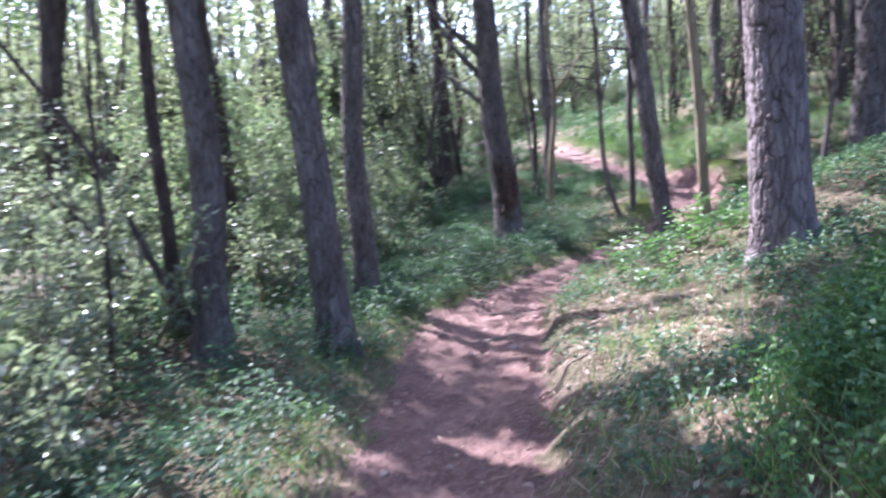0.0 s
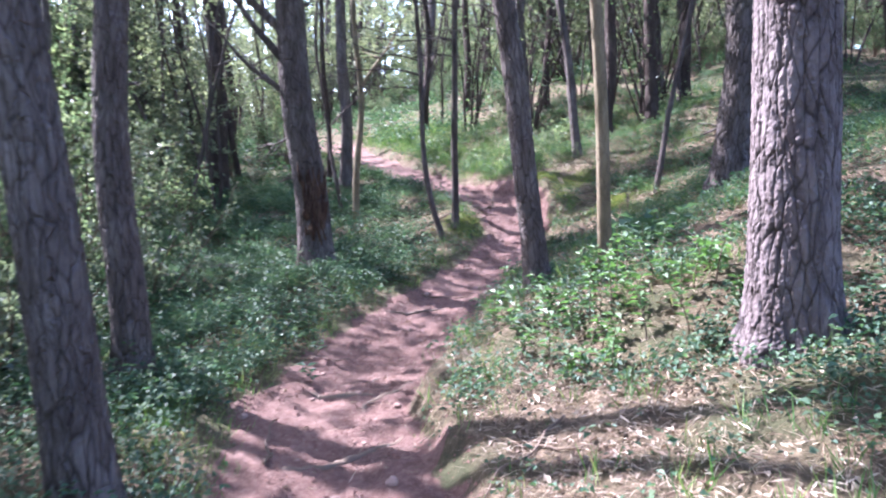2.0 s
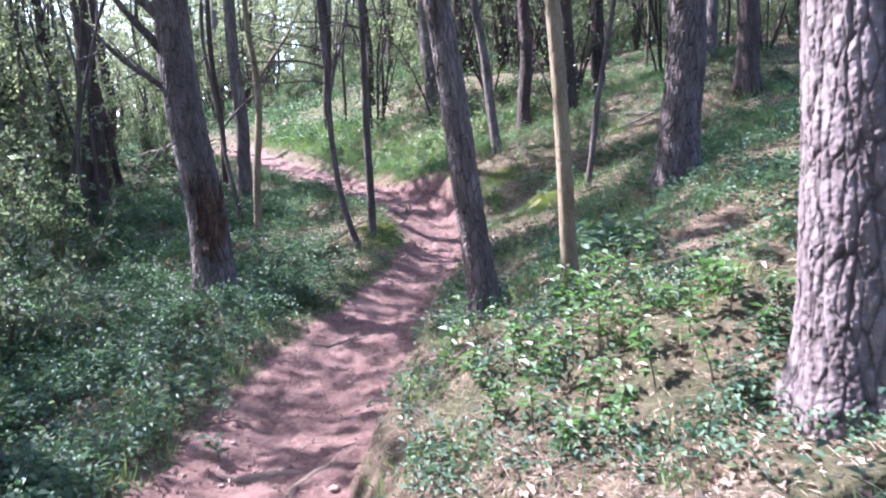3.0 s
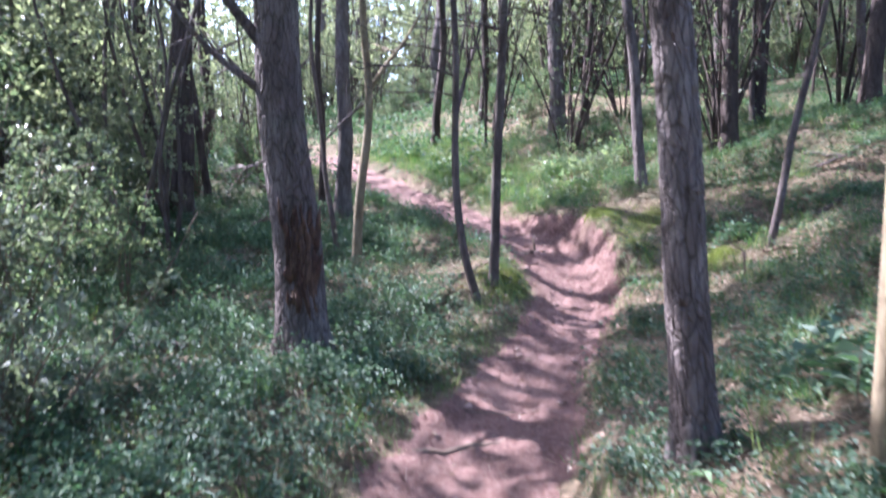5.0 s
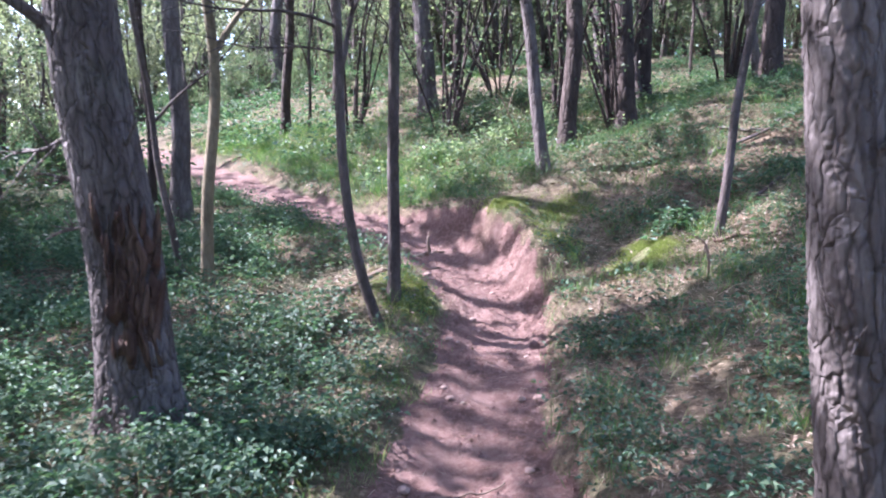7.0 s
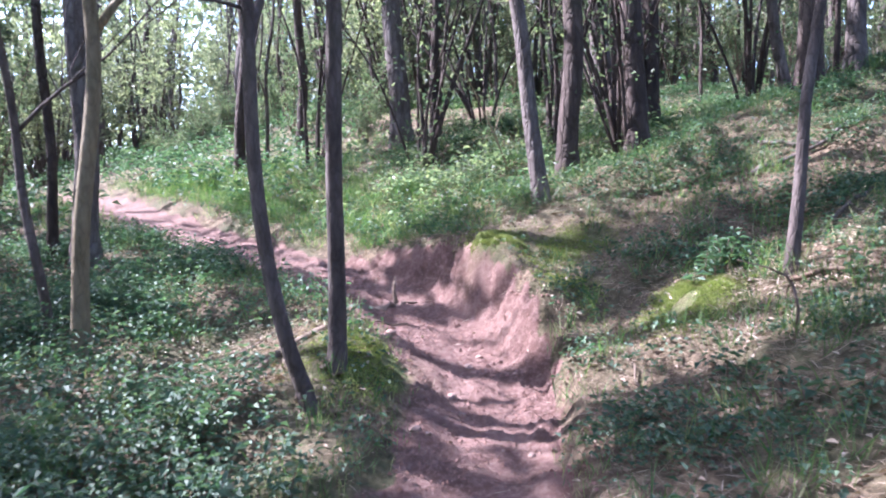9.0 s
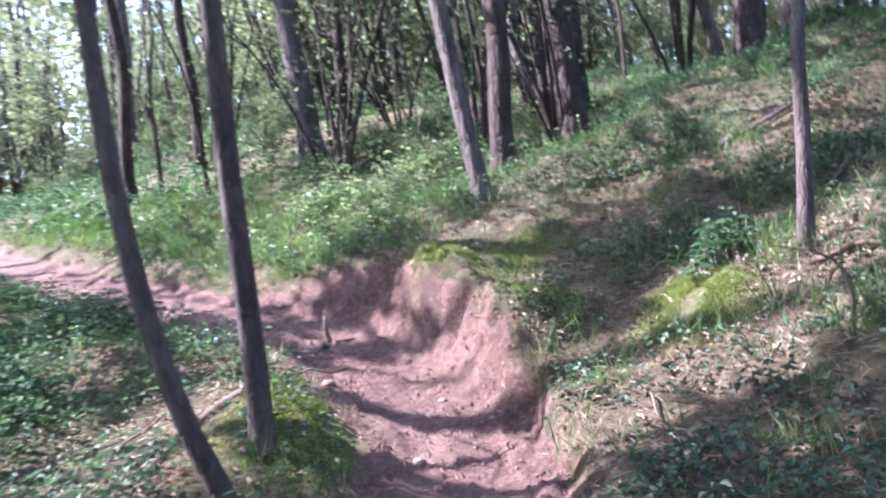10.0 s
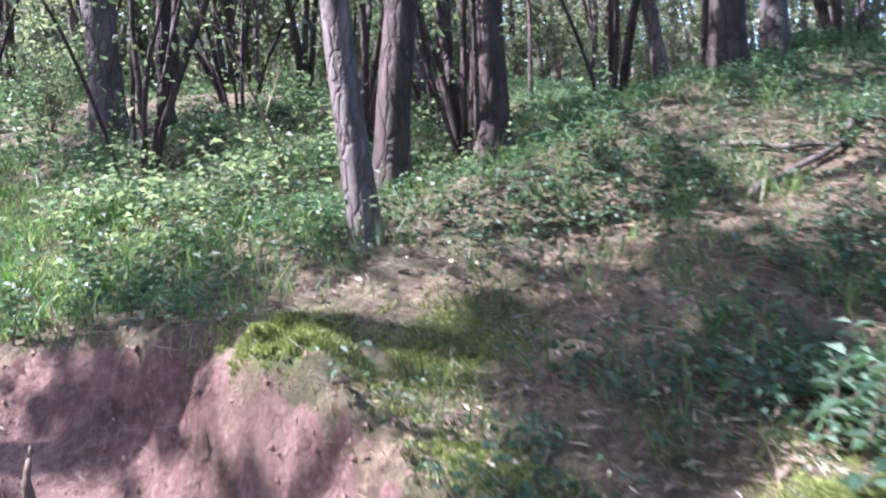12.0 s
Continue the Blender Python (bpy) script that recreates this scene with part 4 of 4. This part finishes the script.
lying("fallen_log", -2.3, 10.4, -0.45, 11.1, 0.05, "thin fallen trunk lying in the undergrowth", "log", BARK_FINE, 1, 0.06)
lying("fallen_log", -3.4, 8.9, -1.9, 9.6, 0.045, "grey fallen branch half hidden by leaves", "log", BARK_DARK, 2, 0.05)
lying("root", 0.15, 6.75, 0.75, 6.55, 0.042, "worn tree root crossing the path", "root", TWIG, 3, -0.018, 0.03, ends=0.5)
lying("root", 0.45, 6.2, 0.95, 6.9, 0.036, "worn tree root crossing the path", "root", TWIG, 4, -0.016, 0.03, ends=0.5)
lying("root", 0.0, 5.4, 0.8, 5.75, 0.03, "thin root across the bare soil", "root", TWIG, 5, 0.0, 0.03, ends=0.5)
lying("root", 2.62, 13.27, 3.5, 13.66, 0.04, "brown root along the foot of the bank", "root", TWIG, 6, -0.012, 0.03, ends=0.5)
lying("root", 0.9, 9.0, 1.7, 9.3, 0.028, "worn root in the trodden path", "root", TWIG, 8, 0.0, 0.03, ends=0.5)
lying("root", 1.75, 12.3, 2.9, 12.75, 0.028, "pale root along the mossy edge of the path", "root", TWIG, 9, 0.01, 0.02, ends=0.5)
lying("stick", 4.75, 11.25, 5.05, 10.85, 0.018, "pale broken stick on dry leaves", "stick", WOOD_RAW, 10, 0.03)
lying("stick", 5.6, 11.6, 6.6, 11.9, 0.016, "dead stick on the slope", "stick", BARK_FINE, 11, 0.03)
lying("stick", 5.9, 12.6, 7.3, 12.4, 0.02, "dead stick on the slope", "stick", BARK_FINE, 12, 0.04)
lying("stick", 3.5, 10.9, 3.75, 11.5, 0.008, "thin dead stick at the path's edge", "stick", TWIG, 13, 0.03)
lying("stick", 4.85, 12.2, 5.02, 11.78, 0.014, "dead stick on the slope", "stick", BARK_FINE, 14, 0.025)
lying("stick", 6.4, 13.0, 6.55, 12.5, 0.02, "dead stick on the slope", "stick", BARK_FINE, 15, 0.035)


def arched(name, x, y, ways, r, label, category, material):
    """Dead wood standing up out of the ground: each way a list of steps from the foot."""
    ob = thing(name, x, y, ground_z(x, y), label, category)
    for way in ways:
        p = np.concatenate([[[0, 0, -0.05]], np.cumsum(np.array(way, float), 0)])
        s = np.linspace(0, len(p) - 1, 14)
        p = np.stack([np.interp(s, np.arange(len(p)), p[:, c]) for c in range(3)], -1)
        p[:, :2] += 0.012 * np.sin(s * 4)[:, None]
        part("stem", tube_mesh("stem", [tube(p, r * (1.1 - 0.8 * s / s[-1]), 8, lambda th, row: 1 + 0.1 * np.sin(3 * th + row))], material), ob)
    return ob


arched("dead_sapling", 4.2, 10.72, [((0.02, 0, 0.16), (-0.02, 0.03, 0.14), (-0.07, 0.06, 0.05), (-0.12, 0.1, 0.04)), ((0.02, 0, 0.16), (0.0, 0.03, 0.12), (0.04, 0.06, -0.02), (0.03, 0.05, -0.08))], 0.009, "bent dead sapling over dry leaves", "sapling", TWIG)
arched("root_stub", 3.16, 13.5, [((0.02, 0.05, 0.1), (0.0, 0.02, 0.12)), ((-0.06, -0.08, 0.03), (-0.12, -0.14, -0.04)), ((0.08, 0.02, 0.02), (0.2, 0.08, -0.02))], 0.022, "forked root stub standing out of the path", "root", TWIG)
rs = np.random.RandomState(15)
for i in range(70):
    x, y = rs.uniform(-3, 8), rs.uniform(2, 15)
    d = abs(x - float(path_at(y)[0]))
    a, l = rs.uniform(0, 6.28), rs.uniform(0.2, 0.8)
    if d < 0.55 and i % 4:
        continue
    lying("stick", x, y, x + l * math.cos(a), y + l * math.sin(a), rs.uniform(0.003, 0.009), "thin dry twig on the forest floor", "twig", TWIG, 100 + i, 0.015, 0, 6, "fallen twigs")


def stone(x, y, r, seed):
    rs = np.random.RandomState(seed)
    bm = bmesh.new()
    bmesh.ops.create_icosphere(bm, subdivisions=2, radius=r)
    for v in bm.verts:
        v.co *= 1 + 0.25 * noise.noise(v.co / r * 1.1 + Vector(rs.uniform(0, 50, 3)))
        v.co.z *= 0.6
    me = bpy.data.meshes.new("stone")
    bm.to_mesh(me)
    bm.free()
    me.materials.append(STONE)
    ob = tagged(new("stone", me), "small reddish stone lying on the path", "stone", "stones on the path")
    ob.location, ob.rotation_euler = (x, y, ground_z(x, y) + r * 0.2), (0, 0, rs.uniform(0, 6))


_stone = Nodes("red_stone")
STONE = _stone.colour(_stone.ramp(_stone.noise(9, 5), [(0.3, (0.18, 0.11, 0.09)), (0.7, (0.36, 0.26, 0.22))]), 0.9).mat
for i in range(60):
    y = rs.uniform(2, 13.5)
    xc, _, w = (float(a) for a in path_at(y))
    stone(xc + rs.uniform(-1, 1) * w * 1.1, y, rs.uniform(0.01, 0.035), i)

# moss cushions on the banks and at the foot of the young trees
for k, (x0, y0, sx, sy, n) in enumerate(((4.36, 11.59, 0.32, 0.26, 9000), (3.9, 13.3, 0.24, 0.2, 8000), (4.4, 13.02, 0.4, 0.24, 5000), (2.45, 12.2, 0.38, 0.34, 7000), (4.0, 12.5, 0.16, 0.34, 3000))):
    rs = np.random.RandomState(600 + k)
    x, y = x0 + rs.normal(size=n) * sx * 0.5, y0 + rs.normal(size=n) * sy * 0.5
    xc, _, w = path_at(y)
    top = (np.abs(x - xc) > w + 0.07 + 0.05 * lumps(x, y, 0.3, 80)) & (lumps(x, y, 0.33, 81) > -0.5)
    x, y = x[top], y[top]
    n = len(x)
    at = np.stack([x, y, height(x, y) - 0.004], -1)
    way = np.stack([rs.normal(size=n) * 0.6, rs.normal(size=n) * 0.6, np.ones(n)], -1)
    stuff("moss_cushion", leaves(rs, at, way, rs.uniform(0.01, 0.026, n), rs.uniform(0.005, 0.011, n)), MOSS, "bright yellow-green moss cushion on the bank", "moss")

# torn bark on the stout pine: splinters round a dark red hollow
for i in range(16):
    rs = np.random.RandomState(700 + i)
    a, z = radians(rs.uniform(120, 215)), rs.uniform(0.45, 1.15)
    c = np.array([-0.072 * z + math.sin(a) * 0.2, math.cos(a) * 0.2, z])
    l = rs.uniform(0.1, 0.35)
    w = np.array([math.sin(a) * rs.uniform(0.05, 0.4), math.cos(a) * rs.uniform(0.05, 0.4), 1.0])
    s = np.linspace(0, 1, 6)
    part("torn_bark", tube_mesh("torn_bark", [tube(c + w[None] * ((s - 0.5) * l)[:, None], rs.uniform(0.012, 0.03) * np.array([0.5, 1, 1, 0.8, 0.5, 0.15]), 7)], WOOD_RAW), TORN, "reddish torn bark splinter")


rs = np.random.RandomState(720)
ang, up = np.linspace(radians(128), radians(214), 22), np.linspace(0.28, 1.2, 40)
A2, U2 = np.meshgrid(ang, up, indexing="ij")
mid = np.abs((A2 - radians(171)) / radians(43)) ** 2 + np.abs((U2 - 0.72) / 0.46) ** 2
deep = 0.21 + 0.02 * np.sin(A2 * 23 + 3 * np.sin(U2 * 9)) + 0.012 * np.sin(U2 * 31 + A2 * 9) - 0.09 * smooth(mid + 0.25 * np.sin(A2 * 17) + 0.2 * np.sin(U2 * 21 + A2 * 6), 0.5, 1.15)
V2 = np.stack([-0.072 * U2 + np.sin(A2) * deep, np.cos(A2) * deep, U2], -1).reshape(-1, 3)
k2 = np.arange(22 * 40).reshape(22, 40)
part("torn_patch", mesh("torn_patch", V2, np.stack([k2[:-1, :-1], k2[1:, :-1], k2[1:, 1:], k2[:-1, 1:]], -1).reshape(-1, 4), WOOD_RAW, True), TORN, "reddish raw wood where the bark is torn off")


def plant(x, y, tall, leaf, count, seed, label="sunlit green woodland plant with broad leaves", material=None):
    """A single upright herb: a stem and pairs of pointed leaves."""
    rs = np.random.RandomState(seed)
    ob = thing("woodland_plant", x, y, ground_z(x, y), label, "plant", "broad-leaved plants")
    s = np.linspace(0, 1, 7)
    bend = rs.normal(size=2) * 0.25 * tall
    p = np.stack([bend[0] * s ** 2, bend[1] * s ** 2, s * tall - 0.02], -1)
    part("stem", tube_mesh("stem", [tube(p, 0.005 * (1.2 - s), 5)], TWIG), ob)
    for i in range(count):
        k = 0.25 + 0.75 * (i + 1) / count
        at = np.array([[np.interp(k, s, p[:, c]) for c in range(3)]])
        a = i * 2.4 + rs.uniform(-0.3, 0.3)
        way = np.array([[math.cos(a), math.sin(a), rs.uniform(-0.2, 0.5)]])
        v, f = leaves(rs, at, way, leaf * rs.uniform(0.7, 1.2), leaf * rs.uniform(0.4, 0.6), flat=0.8)
        part("leaf", mesh("leaf", v, f, material or LEAF_HERB), ob)


rs = np.random.RandomState(90)
for i in range(16):      # the pale plants behind the moss ball
    plant(4.45 + rs.uniform(0, 0.5), 11.72 + rs.uniform(-0.08, 0.14), rs.uniform(0.12, 0.3), 0.07, 12, 800 + i)
for i in range(44):      # beside the stout pine and the slim one
    plant(1.75 + rs.uniform(-0.35, 0.9), 5.9 + rs.uniform(-0.7, 0.8), rs.uniform(0.15, 0.4), 0.072, 16, 850 + i, "fresh green leafy plant beside the stout pine", LEAF_LUSH)
for i in range(9):       # large pale leaves beside the slim pine
    plant(2.5 + rs.uniform(-0.25, 0.75), 7.45 + rs.uniform(-0.3, 0.9), rs.uniform(0.2, 0.38), 0.17, 9, 930 + i)
for i in range(22):
    plant(4.0 + rs.uniform(-0.8, 1.0), 14.6 + rs.uniform(-0.4, 0.6), rs.uniform(0.15, 0.35), 0.075, 12, 900 + i)
for i in range(40):
    y = rs.uniform(7.5, 11.2)
    xc, _, w = (float(a) for a in path_at(y))
    plant(xc - w - rs.uniform(0.3, 1.4), y, rs.uniform(0.12, 0.3), 0.07, 12, 950 + i)
for i in range(60):
    plant(rs.uniform(-2.4, 0.5), rs.uniform(6.8, 10.4), rs.uniform(0.1, 0.3), 0.085, 10, 1020 + i, "broad-leaved bluish green plant on the forest floor", LEAF_IVY)
for i in range(26):
    y = rs.uniform(8.3, 15)
    xc, _, w = (float(a) for a in path_at(y))
    plant(xc + w + rs.uniform(0.9, 3.2), y, rs.uniform(0.06, 0.2), 0.09, 6, 990 + i)
